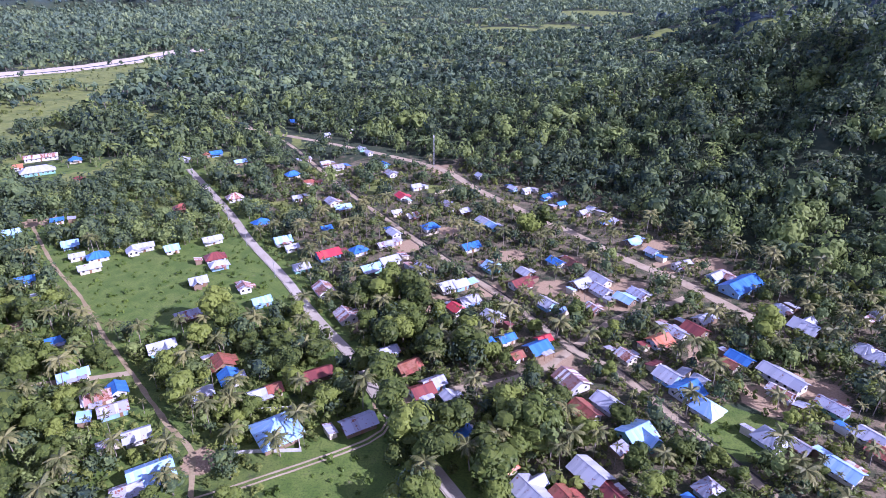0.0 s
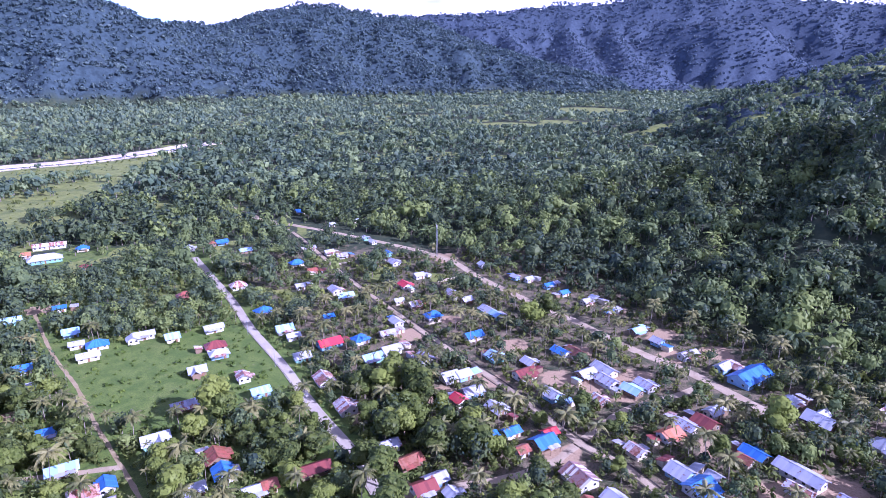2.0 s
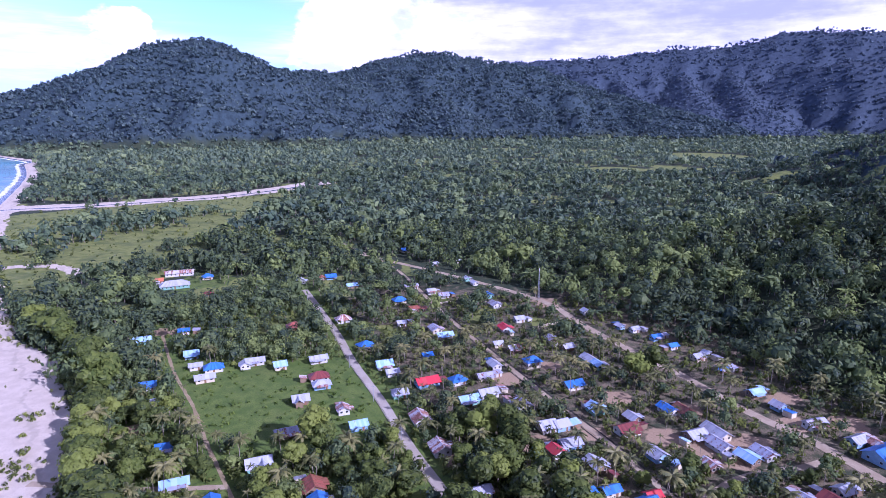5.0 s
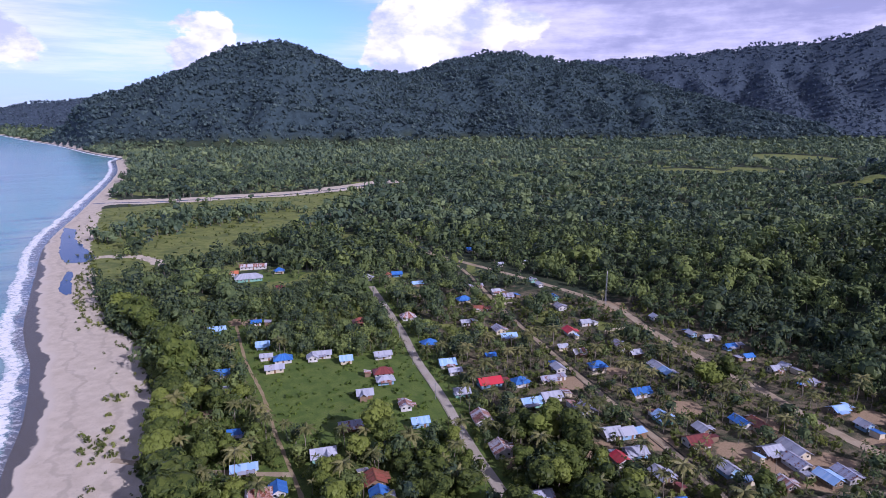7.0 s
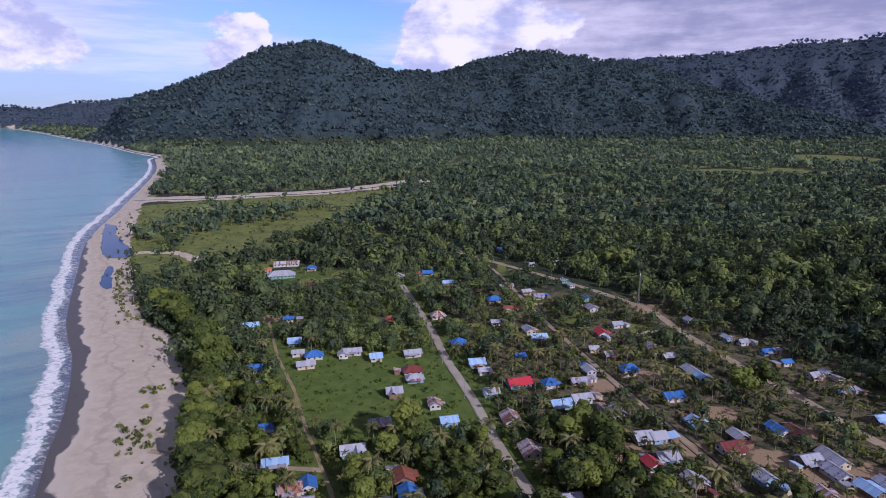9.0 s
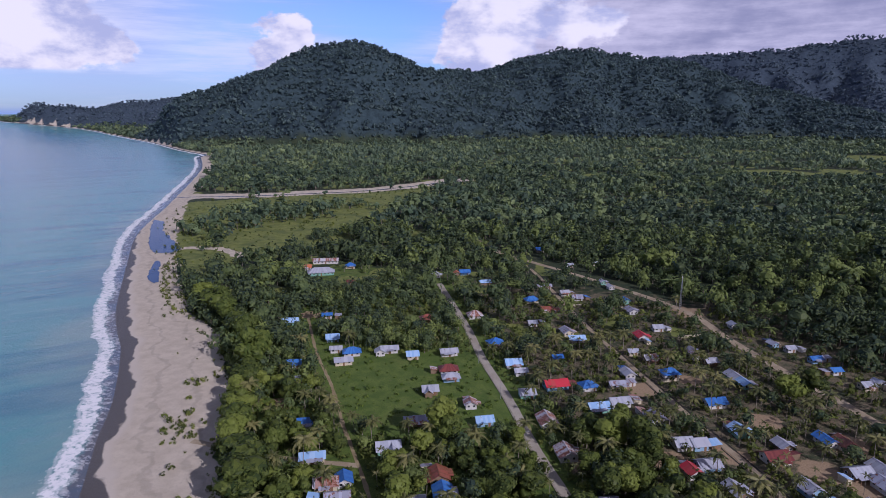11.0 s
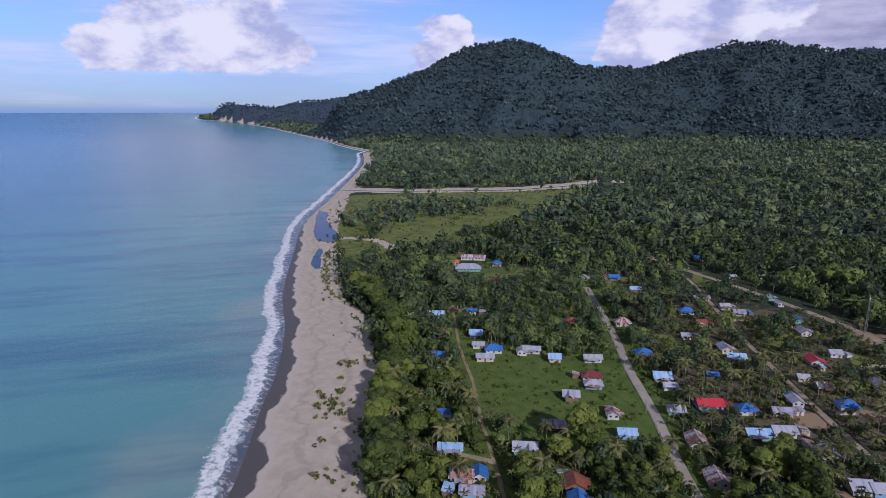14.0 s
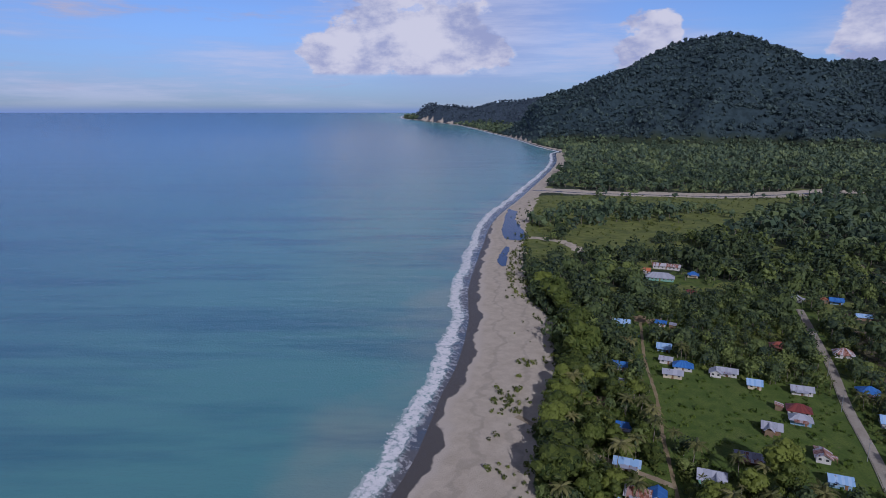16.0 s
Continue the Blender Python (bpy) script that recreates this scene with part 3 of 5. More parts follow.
def thing(name, m=None):
    e = new(name)
    e.empty_display_size = 0.3
    if m is not None:
        e.matrix_world = m
    return e


# ---- ground and sea ----
def polar():
    a = np.radians(np.concatenate([np.arange(-46, 100, 0.45), np.linspace(100, 308, 35)]))
    r = 36 * (4920 / 36.0) ** (np.arange(0, 301) / 300)
    A, R = np.meshgrid(a, r)
    x, y = -R * np.sin(A), R * np.cos(A)
    rows, cols = x.shape
    i = np.arange(rows * cols).reshape(rows, cols)
    f = np.stack([i[:-1], np.roll(i, -1, 1)[:-1], np.roll(i, -1, 1)[1:], i[1:]], -1).reshape(-1, 4)
    x, y = np.append(x.ravel(), 0), np.append(y.ravel(), 0)
    hub = np.array([(len(x) - 1, i[0, j], i[0, (j + 1) % cols], i[0, (j + 2) % cols]) for j in range(0, cols, 2)])
    return x, y, np.vstack([f, hub])[:, ::-1]


def keep_faces(x, y, z, f, keep):
    f = f[keep[f].any(1)]
    used = np.unique(f)
    back = np.zeros(len(x), int)
    back[used] = np.arange(len(used))
    return np.stack([x, y, z], 1)[used], back[f], used


GX, GY, GF = polar()
GSD = shore_distance(GX, GY)
land_z = land_height(GX, GY, GSD)
lv, lf, lu = keep_faces(GX, GY, land_z, GF, GSD > -30)
ground_mesh = quads("ground", lv, lf, [GROUND], smooth=True)


def soft(d, width):
    return 1 - ease(d, -width, width)


def put_zone(me, name, values):
    me.attributes.new(name, "FLOAT", "POINT").data.foreach_set("value", np.ascontiguousarray(values, dtype=np.float32))


lx, ly, lsd = GX[lu], GY[lu], GSD[lu]


def poly_zone(poly, width):
    loop = np.array(poly + poly[:1], float)
    d = np.abs(line_distance(lx, ly, loop)) * np.where(inside(lx, ly, poly), -1, 1)
    return soft(d, width)


ld = np.hypot(lx, ly)
put_zone(ground_mesh, "shore", lsd)
river_z = soft(np.abs(line_distance(lx, ly, RIVER)) - 27 - 9 * lumps(lx, ly, 130, 2), 8)
inlet_z = soft(np.abs(line_distance(lx, ly, spline([(-440, 404), (-401, 421), (-354, 404)], 8))) - 6 - 3 * lumps(lx, ly, 30, 4), 4)
put_zone(ground_mesh, "sand", np.maximum.reduce([soft(lsd - beach_reach(lx, ly), 5), river_z, inlet_z]))
put_zone(ground_mesh, "marsh", np.maximum.reduce([poly_zone(MARSH_RIVER, 6), clearing(lx, ly) * 0.9, poly_zone(OPEN_LAND, 6) * 0.75, poly_zone(MARSH_INNER, 5), poly_zone(MARSH_LOW, 4)] + [soft(np.hypot((lx - a) / c0, (ly - b) / d0) - 1, 0.3) for a, b, c0, d0 in GLADES]))
village = soft(np.abs(lx + 22 + (ly - 225) * 0.45) - 185, 35) * soft(ly - 430, 40)
east_side = ease(lx + 0.62 * (ly - 150), -12, 14)
put_zone(ground_mesh, "grass", np.maximum.reduce([poly_zone(FIELD, 4), poly_zone(LAWN, 3), poly_zone(RUT_FIELD, 3), village * (0.62 - 0.26 * east_side)]))
put_zone(ground_mesh, "village", village * (0.3 + 0.45 * east_side) * (1 - np.maximum.reduce([poly_zone(FIELD, 4), poly_zone(LAWN, 3), poly_zone(RUT_FIELD, 3)])))
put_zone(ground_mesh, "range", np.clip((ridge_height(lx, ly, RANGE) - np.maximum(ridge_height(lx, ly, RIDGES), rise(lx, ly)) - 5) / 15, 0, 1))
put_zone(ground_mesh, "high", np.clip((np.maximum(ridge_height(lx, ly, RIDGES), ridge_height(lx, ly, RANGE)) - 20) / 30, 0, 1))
yards = np.zeros(len(lx))
for a, b, r0 in YARDS:
    yards = np.maximum(yards, soft(np.hypot(lx - a, ly - b) - r0 * 0.8 * (1 + 0.6 * lumps(lx, ly, 22, a)), 4))
put_zone(ground_mesh, "yard", yards)
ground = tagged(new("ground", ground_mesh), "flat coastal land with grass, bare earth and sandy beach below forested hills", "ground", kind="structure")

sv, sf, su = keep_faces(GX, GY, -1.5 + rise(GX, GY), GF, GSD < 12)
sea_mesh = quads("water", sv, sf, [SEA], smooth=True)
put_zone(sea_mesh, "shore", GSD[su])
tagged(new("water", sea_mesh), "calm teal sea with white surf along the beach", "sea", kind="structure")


def ribbon(name, line, half, z, m, label, category, ragged=0.25, thick=0.12):
    """A strip of road or path along a line, with uneven edges and a small thickness."""
    d = np.gradient(line, axis=0)
    d /= np.linalg.norm(d, axis=1)[:, None] + 1e-9
    nrm = np.stack([-d[:, 1], d[:, 0]], 1)
    k = len(line)
    w1 = half + ragged * lumps(line[:, 0], line[:, 1], 9, 1)
    w2 = half + ragged * lumps(line[:, 0], line[:, 1], 11, 6)
    L, R = line + nrm * w1[:, None], line - nrm * w2[:, None]
    zt = land_height(line[:, 0], line[:, 1]) + z
    v = [(*p, h) for p, h in zip(L, zt)] + [(*p, h) for p, h in zip(R, zt)] + [(*p, h - thick) for p, h in zip(L, zt)] + [(*p, h - thick) for p, h in zip(R, zt)]
    f = []
    for i in range(k - 1):
        f += [(i, k + i, k + i + 1, i + 1), (i, i + 1, 2 * k + i + 1, 2 * k + i), (k + i, 3 * k + i, 3 * k + i + 1, k + i + 1)]
    return tagged(solid(name, v, f, m), label, category, kind="structure")


ribbon("road", MAIN_ROAD, 1.85, 0.10, CONCRETE, "straight pale concrete village road between houses and field", "road", 0.15)
ribbon("road", EAST_ROAD, 2.5, 0.09, GRAVEL, "long grey-brown gravel road along the foot of the hill", "road", 0.4)
ribbon("road", MID_ROAD, 1.25, 0.08, GRAVEL, "narrow concrete street through the middle of the village", "road", 0.25)
ribbon("path", TRACK, 0.75, 0.06, DIRT, "brown earth track along the grass field", "path", 0.5)
ribbon("path", CROSS_LANE, 1.5, 0.05, GRAVEL, "sandy lane crossing between the streets", "path", 0.5)
ribbon("path", BEACH_LANE, 1.4, 0.05, GRAVEL, "sandy lane leading to the beach", "path", 0.5)
def offset(line, w):
    """A line moved sideways by w metres."""
    d = np.gradient(line, axis=0)
    d /= np.linalg.norm(d, axis=1)[:, None] + 1e-9
    return line + np.stack([-d[:, 1], d[:, 0]], 1) * w


for w in (-2.1, 2.1):
    ribbon("drain", offset(MID_ROAD, w), 0.28, 0.05, DRAIN, "narrow dark open drain beside the village street", "drain", 0.05)
ribbon("kerb", offset(MAIN_ROAD, -2.25), 0.14, 0.28, CONCRETE, "low concrete kerb along the village road", "kerb", 0.02, 0.4)
for side in (-0.8, 0.8):
    ribbon("wheel_track", RUTS + np.array([[-0.45 * side, 0.9 * side]]), 0.3, 0.05, GRAVEL, "pale wheel rut worn through the grass", "track", 0.12)


def pool(name, outline, m, label):
    """Still water in a hollow of the sand, its rim following the ground."""
    rim = spline(outline + outline[:1], 4)[:-1]
    rim = rim + np.stack([lumps(rim[:, 0], rim[:, 1], 26, 2), lumps(rim[:, 0], rim[:, 1], 22, 5)], 1) * 2.2
    mid = 0.5 * (rim + rim[::-1])
    pts = np.vstack([rim, rim * 0.5 + mid * 0.5])
    k = len(rim)
    z = land_height(pts[:, 0], pts[:, 1]) + 0.14
    f = [(i, (i + 1) % k, k + (i + 1) % k, k + i) for i in range(k)] + [(k + i, k + i + 1, 2 * k - 2 - i, 2 * k - 1 - i) for i in range(k // 2 - 1)]
    return tagged(solid(name, np.column_stack([pts, z]), f, m), label, "lagoon", kind="structure")


pool("lagoon_water", [(-586, 520), (-556, 508), (-522, 474), (-480, 443), (-436, 413), (-424, 397), (-440, 388), (-466, 406), (-496, 432), (-540, 474)], STILL, "dark still lagoon behind the sand bar")
pool("lagoon_water", [(-414, 366), (-404, 362), (-386, 342), (-368, 326), (-358, 315), (-366, 316), (-384, 331), (-402, 350)], STILL, "narrow dark pool behind the sand bar")
ribbon("stream_water", RIVER + np.array([[4.0, -8.0]]), 2.5, 0.08, STILL, "shallow stream in a wide gravel bed", "stream", 1.2)


# ---- houses ----
LABELS = dict(white="bare pale zinc", lilac="dull weathered zinc", blue="bright blue metal", lblue="pale blue metal", rust="rust-red corrugated", rustw="half-rusted zinc",
              maroon="dark maroon metal", red="bright red metal", orange="orange-red metal", mixed="patched zinc")
HOUSES = []


def slope_sheets(a, b, c0, d, strip, rng, lift=0.07):
    """One roof slope from the eaves a-b to the top d-c: sheets lapped side by side, every second one a little proud."""
    a, b, c0, d = (np.array(p, float) for p in (a, b, c0, d))
    k = max(2, int(round(np.linalg.norm(b - a) / strip)))
    nrm = np.cross(b - a, d - a + 1e-6)
    nrm /= np.linalg.norm(nrm)
    v, f = [], []
    for i in range(k):
        up_ = nrm * (lift + 0.035 * (i % 2) + rng.uniform(0, 0.02))
        drop = (a - d) / np.linalg.norm(a - d) * rng.uniform(0, 0.10)
        for u in (i / k, (i + 1) / k):
            v += [tuple(a + (b - a) * u + drop + up_), tuple(d + (c0 - d) * u + up_)]
    for i in range(2 * k - 1):
        f.append((2 * i, 2 * i + 2, 2 * i + 3, 2 * i + 1))
    o0 = len(v)
    v += [tuple(p) for p in (a, b, c0, d)]
    e = 2 * (2 * k - 1)
    f += [(o0 + 3, o0 + 2, o0 + 1, o0), (0, o0, o0 + 1, e), (e, o0 + 1, o0 + 2, e + 1), (1, 0, o0, o0 + 3)]
    return [(v, f)]


def sheet_numbers(ob):
    """Number the sheets of a roof so that each takes its own tone."""
    me = ob.data
    at = me.attributes.new("sheet", "FLOAT", "FACE")
    at.data.foreach_set("value", [float(i // 2) for i in range(len(me.polygons))])
    return ob


def gable_roof(L, W, z, h, over, rng):
    a, w = L / 2 + over, W / 2 + over
    e = z - over * h / (W / 2)
    p = slope_sheets((-a, -w, e), (a, -w, e), (a, 0, z + h), (-a, 0, z + h), 0.95, rng)
    p += slope_sheets((a, w, e), (-a, w, e), (-a, 0, z + h), (a, 0, z + h), 0.95, rng)
    p.append(box(-a, -0.16, z + h + 0.02, a, 0.16, z + h + 0.13))
    return p


def hip_roof(L, W, z, h, over, rng):
    a, w, r = L / 2 + over, W / 2 + over, max(0.3, (L - W) / 2)
    e = z - over * h / (W / 2)
    p = slope_sheets((-a, -w, e), (a, -w, e), (r, 0, z + h), (-r, 0, z + h), 0.95, rng)
    p += slope_sheets((a, w, e), (-a, w, e), (-r, 0, z + h), (r, 0, z + h), 0.95, rng)
    p += slope_sheets((a, -w, e), (a, w, e), (r, 0.02, z + h), (r, -0.02, z + h), 0.95, rng)
    p += slope_sheets((-a, w, e), (-a, -w, e), (-r, -0.02, z + h), (-r, 0.02, z + h), 0.95, rng)
    p.append(box(-r - 0.1, -0.16, z + h + 0.02, r + 0.1, 0.16, z + h + 0.13))
    return p


def shared(name, vf, m):
    me = bpy.data.meshes.new(name)
    me.from_pydata(vf[0], [], vf[1])
    me.materials.append(m)
    return me


WINDOW_FRAME = shared("window", merge([box(-0.55, -0.07, 1.0, 0.55, 0.0, 1.08), box(-0.55, -0.07, 1.92, 0.55, 0.0, 2.0), box(-0.55, -0.07, 1.08, -0.47, 0.0, 1.92), box(0.47, -0.07, 1.08, 0.55, 0.0, 1.92)]), WALLS["white"])
WINDOW_PANE = shared("pane", box(-0.47, -0.035, 1.08, 0.47, 0.0, 1.92), PANE)


def turned(pieces, m):
    return [([tuple(m @ Vector(q)) for q in v], f) for v, f in pieces]


def house(x, y, angle, L, W, style, colour):
    rng = random.Random(int(x * 31 + y * 17 + L))
    angle += rng.uniform(-3, 3)
    base = float(land_height(np.array([x]), np.array([y]))[0])
    e = thing("house", pose(x, y, base, 0, 0, angle))
    wall_k = rng.choice(["white", "white", "white", "white", "cream", "board", "green", "blue"] if colour not in ("rust", "maroon", "rustw") else ["white", "board", "board", "cream", "white"])
    words = dict(white="white plastered", cream="cream plastered", board="brown board", green="green painted", blue="blue painted")[wall_k]
    form = dict(g="gabled", h="hipped", x="cross-gabled")[style]
    tagged(e, f"small {words} village house under a {form} {LABELS[colour]} roof", "house", "village houses")
    z, h, over = (2.4 if L < 12 else 2.8), W * (0.27 if style != "h" else 0.34), 0.7
    v, f = box(-L / 2, -W / 2, -0.2, L / 2, W / 2, z)
    if style != "h":
        v += [(-L / 2, 0, z + h - 0.06), (L / 2, 0, z + h - 0.06)]
        f += [(7, 4, 8), (5, 6, 9), (4, 5, 9, 8), (6, 7, 8, 9)]
    solid("wall", v, f, WALLS[wall_k], e)
    pieces = gable_roof(L, W, z, h, over, rng) if style != "h" else hip_roof(L, W, z, h, over, rng)
    if style == "x":
        fw, fd = W * 0.55, W * 0.75
        side = rng.choice((-1, 1))
        m = pose(L * 0.16 * side, -fd * 0.55, 0.02, 0, 0, 90)
        pieces += turned(gable_roof(fd + 1, fw, z, h * 0.86, 0.4, rng), m)
        v, f = box(L * 0.16 * side - fw / 2, -W / 2 - fd * 0.55, -0.2, L * 0.16 * side + fw / 2, -W / 2 + 0.1, z)
        solid("porch_wall", v, f, WALLS[wall_k], e)
    v, f = merge(pieces)
    sheet_numbers(solid("roof", v, f, ROOFS[colour], e))
    # openings on all four walls
    spots = []
    k = max(2, int(L / 2.6))
    for i in range(k):
        u = -L / 2 + L * (i + 0.5) / k
        spots += [(u, -W / 2, 0, i == k // 2), (u, W / 2, 180, False)]
    for u in (-W / 4, W / 4):
        spots += [(L / 2, u, 90, False), (-L / 2, u, -90, False)]
    for a, b, turn, is_door in spots:
        m = pose(a, b, 0, 0, 0, turn)
        if is_door:
            v, f = box(-0.45, -0.06, -0.1, 0.45, 0.02, 2.0)
            o1 = solid("door", v, f, DOOR, e)
        else:
            o1 = new("window", WINDOW_FRAME)
            o1.parent = e
            pane = new("pane", WINDOW_PANE)
            pane.parent = o1
        o1.matrix_local = m
    if rng.random() < 0.55 and style != "x":
        # lean-to porch on posts
        px_, pw = rng.uniform(-0.15, 0.15) * L, L * rng.uniform(0.5, 0.9)
        fp = slope_sheets((px_ - pw / 2, -W / 2 - 2.1, 2.0), (px_ + pw / 2, -W / 2 - 2.1, 2.0), (px_ + pw / 2, -W / 2 - 0.1, 2.32), (px_ - pw / 2, -W / 2 - 0.1, 2.32), 0.95, rng)
        v, f = merge(fp)
        sheet_numbers(solid("porch_roof", v, f, ROOFS[rng.choice([colour, colour, "lilac", "rustw"])], e))
        for s in (-1, 1):
            v, f = box(px_ + s * (pw / 2 - 0.2) - 0.06, -W / 2 - 2.0, -0.1, px_ + s * (pw / 2 - 0.2) + 0.06, -W / 2 - 1.88, 2.0)
            solid("post", v, f, DOOR, e)
    HOUSES.append((x, y, radians(angle), L, W))


house(-47.3, 135.8, 122, 11.7, 9.9, "h", "lblue")
house(-75.3, 120.1, 32, 9.9, 7.2, "g", "lblue")
house(-78.7, 114.0, 32, 6.3, 4.5, "g", "lilac")
house(-85.4, 134.3, 32, 6.3, 4.5, "g", "white")
house(-100.8, 154.7, 122, 5.4, 4.5, "g", "blue")
house(-105.2, 150.8, 32, 7.2, 5.4, "g", "rustw")
house(-97.5, 145.5, 32, 7.2, 4.5, "g", "lilac")
house(-118.4, 162.2, 32, 8.1, 4.5, "g", "lblue")
house(-96.8, 178.3, 32, 8.1, 6.3, "x", "white")
house(-95.5, 200.5, 32, 9.9, 4.5, "g", "lilac")
house(-71.2, 210.7, 32, 6.3, 4.5, "g", "lblue")
house(-102.1, 227.5, 32, 6.3, 5.4, "x", "white")
house(-81.2, 222.0, 122, 4.5, 4.5, "g", "rustw")
house(-103.0, 251.0, 32, 8.1, 5.4, "h", "maroon")
house(-98.7, 243.3, 32, 7.2, 4.5, "h", "white")
house(-67.9, 160.9, 122, 6.3, 5.4, "g", "blue")
house(-73.0, 168.6, 122, 6.3, 6.3, "g", "rust")
house(-74.3, 152.8, 32, 6.3, 4.5, "g", "white")
house(-55.9, 152.8, 32, 6.3, 3.6, "g", "white")
house(-52.3, 155.1, 32, 3.6, 4.5, "g", "rust")
house(-40.5, 163.0, 32, 9.0, 4.5, "g", "maroon")
house(-24.3, 139.4, 32, 9.0, 5.4, "g", "lilac")
house(-18.9, 175.4, 32, 6.3, 4.5, "g", "lilac")
house(-11.4, 167.2, 32, 7.2, 4.5, "g", "rust")
house(-3.1, 158.1, 32, 6.3, 4.5, "g", "lilac")
house(-6.5, 154.1, 32, 6.3, 5.4, "g", "maroon")
house(2.0, 151.3, 122, 3.6, 3.6, "g", "white")
house(-36.4, 199.5, 122, 7.2, 6.3, "g", "rustw")
house(-48.3, 220.2, 122, 8.1, 6.3, "g", "rustw")
house(-52.6, 254.2, 32, 9.9, 6.3, "g", "red")
house(-39.0, 258.7, 32, 7.2, 5.4, "h", "blue")
house(-62.1, 240.6, 32, 6.3, 5.4, "g", "white")
house(-76.9, 269.7, 32, 7.2, 6.3, "g", "lblue")
house(-70.8, 261.8, 32, 5.4, 3.6, "g", "white")
house(-92.8, 291.5, 32, 8.1, 7.2, "h", "blue")
house(-119.0, 331.2, 32, 8.1, 6.3, "h", "rustw")
house(-142.4, 314.5, 32, 8.1, 5.4, "h", "rust")
house(-111.1, 270.9, 32, 8.1, 4.5, "g", "white")
house(-126.4, 260.2, 32, 5.4, 5.4, "g", "lblue")
house(-140.6, 262.8, 32, 8.1, 4.5, "g", "white")
house(-143.3, 257.6, 122, 4.5, 4.5, "g", "white")
house(-156.6, 252.0, 32, 8.1, 5.4, "h", "blue")
house(-154.2, 240.3, 32, 8.1, 4.5, "g", "white")
house(-176.5, 265.3, 32, 6.3, 5.4, "g", "lblue")
house(-166.0, 252.0, 32, 5.4, 3.6, "g", "white")
house(-200.1, 295.7, 32, 5.4, 3.6, "g", "blue")
house(-174.8, 228.3, 32, 6.3, 4.5, "g", "blue")
house(-161.1, 214.1, 32, 3.6, 3.6, "g", "white")
house(-134.8, 182.1, 32, 6.3, 4.5, "g", "blue")
house(-213.7, 278.3, 32, 9.0, 5.4, "g", "lblue")
house(-278.0, 412.4, 32, 19.8, 5.4, "g", "rustw")
house(-261.3, 380.7, 32, 18.9, 8.1, "h", "white")
house(-279.9, 389.5, 32, 5.4, 5.4, "g", "orange")
house(-251.6, 407.0, 32, 7.2, 5.4, "h", "blue")
house(-226.1, 365.5, 32, 5.4, 3.6, "g", "maroon")
house(-177.3, 407.4, 122, 5.4, 5.4, "g", "white")
house(-160.7, 423.3, 32, 7.2, 5.4, "g", "blue")
house(-165.5, 418.8, 122, 3.6, 3.6, "g", "orange")
house(-137.1, 402.1, 32, 7.2, 4.5, "g", "lblue")
house(-127.5, 522.2, 32, 6.3, 6.3, "g", "blue")
house(-91.6, 476.6, 32, 4.5, 3.6, "g", "white")
house(-73.9, 489.8, 32, 3.6, 2.7, "g", "white")
house(-95.4, 374.3, 32, 8.1, 5.4, "h", "blue")
house(-81.8, 358.3, 32, 6.3, 4.5, "g", "rust")
house(-79.2, 398.4, 32, 5.4, 4.5, "g", "white")
house(-69.3, 390.6, 32, 6.3, 4.5, "g", "lilac")
house(-93.5, 409.3, 32, 4.5, 3.6, "g", "lilac")
house(-59.6, 436.1, 122, 4.5, 3.6, "g", "white")
house(-52.7, 425.4, 122, 5.4, 3.6, "g", "white")
house(-38.9, 396.0, 122, 5.4, 4.5, "g", "blue")
house(-33.2, 375.9, 122, 7.2, 5.4, "g", "lilac")
house(-16.3, 349.9, 32, 5.4, 4.5, "g", "white")
house(-23.3, 332.6, 122, 7.2, 5.4, "g", "red")
house(-83.3, 330.4, 32, 4.5, 3.6, "g", "white")
house(-62.0, 323.9, 122, 7.2, 5.4, "g", "lilac")
house(-55.0, 314.9, 32, 8.1, 4.5, "g", "lblue")
house(-25.1, 307.2, 32, 4.5, 3.6, "g", "white")
house(-15.8, 302.2, 32, 7.2, 5.4, "g", "rustw")
house(-6.3, 287.2, 32, 7.2, 5.4, "h", "blue")
house(-24.2, 279.0, 122, 6.3, 4.5, "g", "white")
house(-27.2, 265.2, 32, 7.2, 3.6, "g", "lilac")
house(-24.2, 247.7, 32, 8.1, 5.4, "g", "white")
house(-31.6, 239.6, 32, 8.1, 5.4, "g", "lblue")
house(-9.1, 239.1, 122, 7.2, 6.3, "g", "lilac")
house(-58.7, 284.8, 32, 4.5, 3.6, "g", "blue")
house(2.8, 319.6, 122, 6.3, 4.5, "g", "lilac")
house(11.2, 309.1, 32, 5.4, 4.5, "g", "white")
house(21.2, 294.3, 122, 7.2, 5.4, "g", "white")
house(25.4, 288.1, 122, 6.3, 4.5, "g", "lblue")
house(12.7, 262.7, 32, 8.1, 5.4, "g", "blue")
house(21.2, 240.9, 122, 6.3, 5.4, "g", "lblue")
house(35.3, 235.4, 122, 5.4, 4.5, "g", "white")
house(32.0, 225.4, 32, 8.1, 6.3, "g", "maroon")
house(50.4, 245.6, 122, 7.2, 4.5, "g", "blue")
house(56.5, 245.1, 122, 7.2, 5.4, "g", "rust")
house(57.0, 225.5, 32, 7.2, 5.4, "g", "white")
house(65.3, 229.1, 122, 9.9, 5.4, "g", "white")
house(64.0, 219.6, 122, 8.1, 5.4, "g", "lilac")
house(71.8, 212.1, 122, 7.2, 4.5, "g", "lblue")
house(78.4, 216.3, 122, 7.2, 4.5, "g", "lilac")
house(40.4, 208.8, 122, 6.3, 5.4, "g", "white")
house(57.6, 204.9, 122, 5.4, 3.6, "g", "rustw")
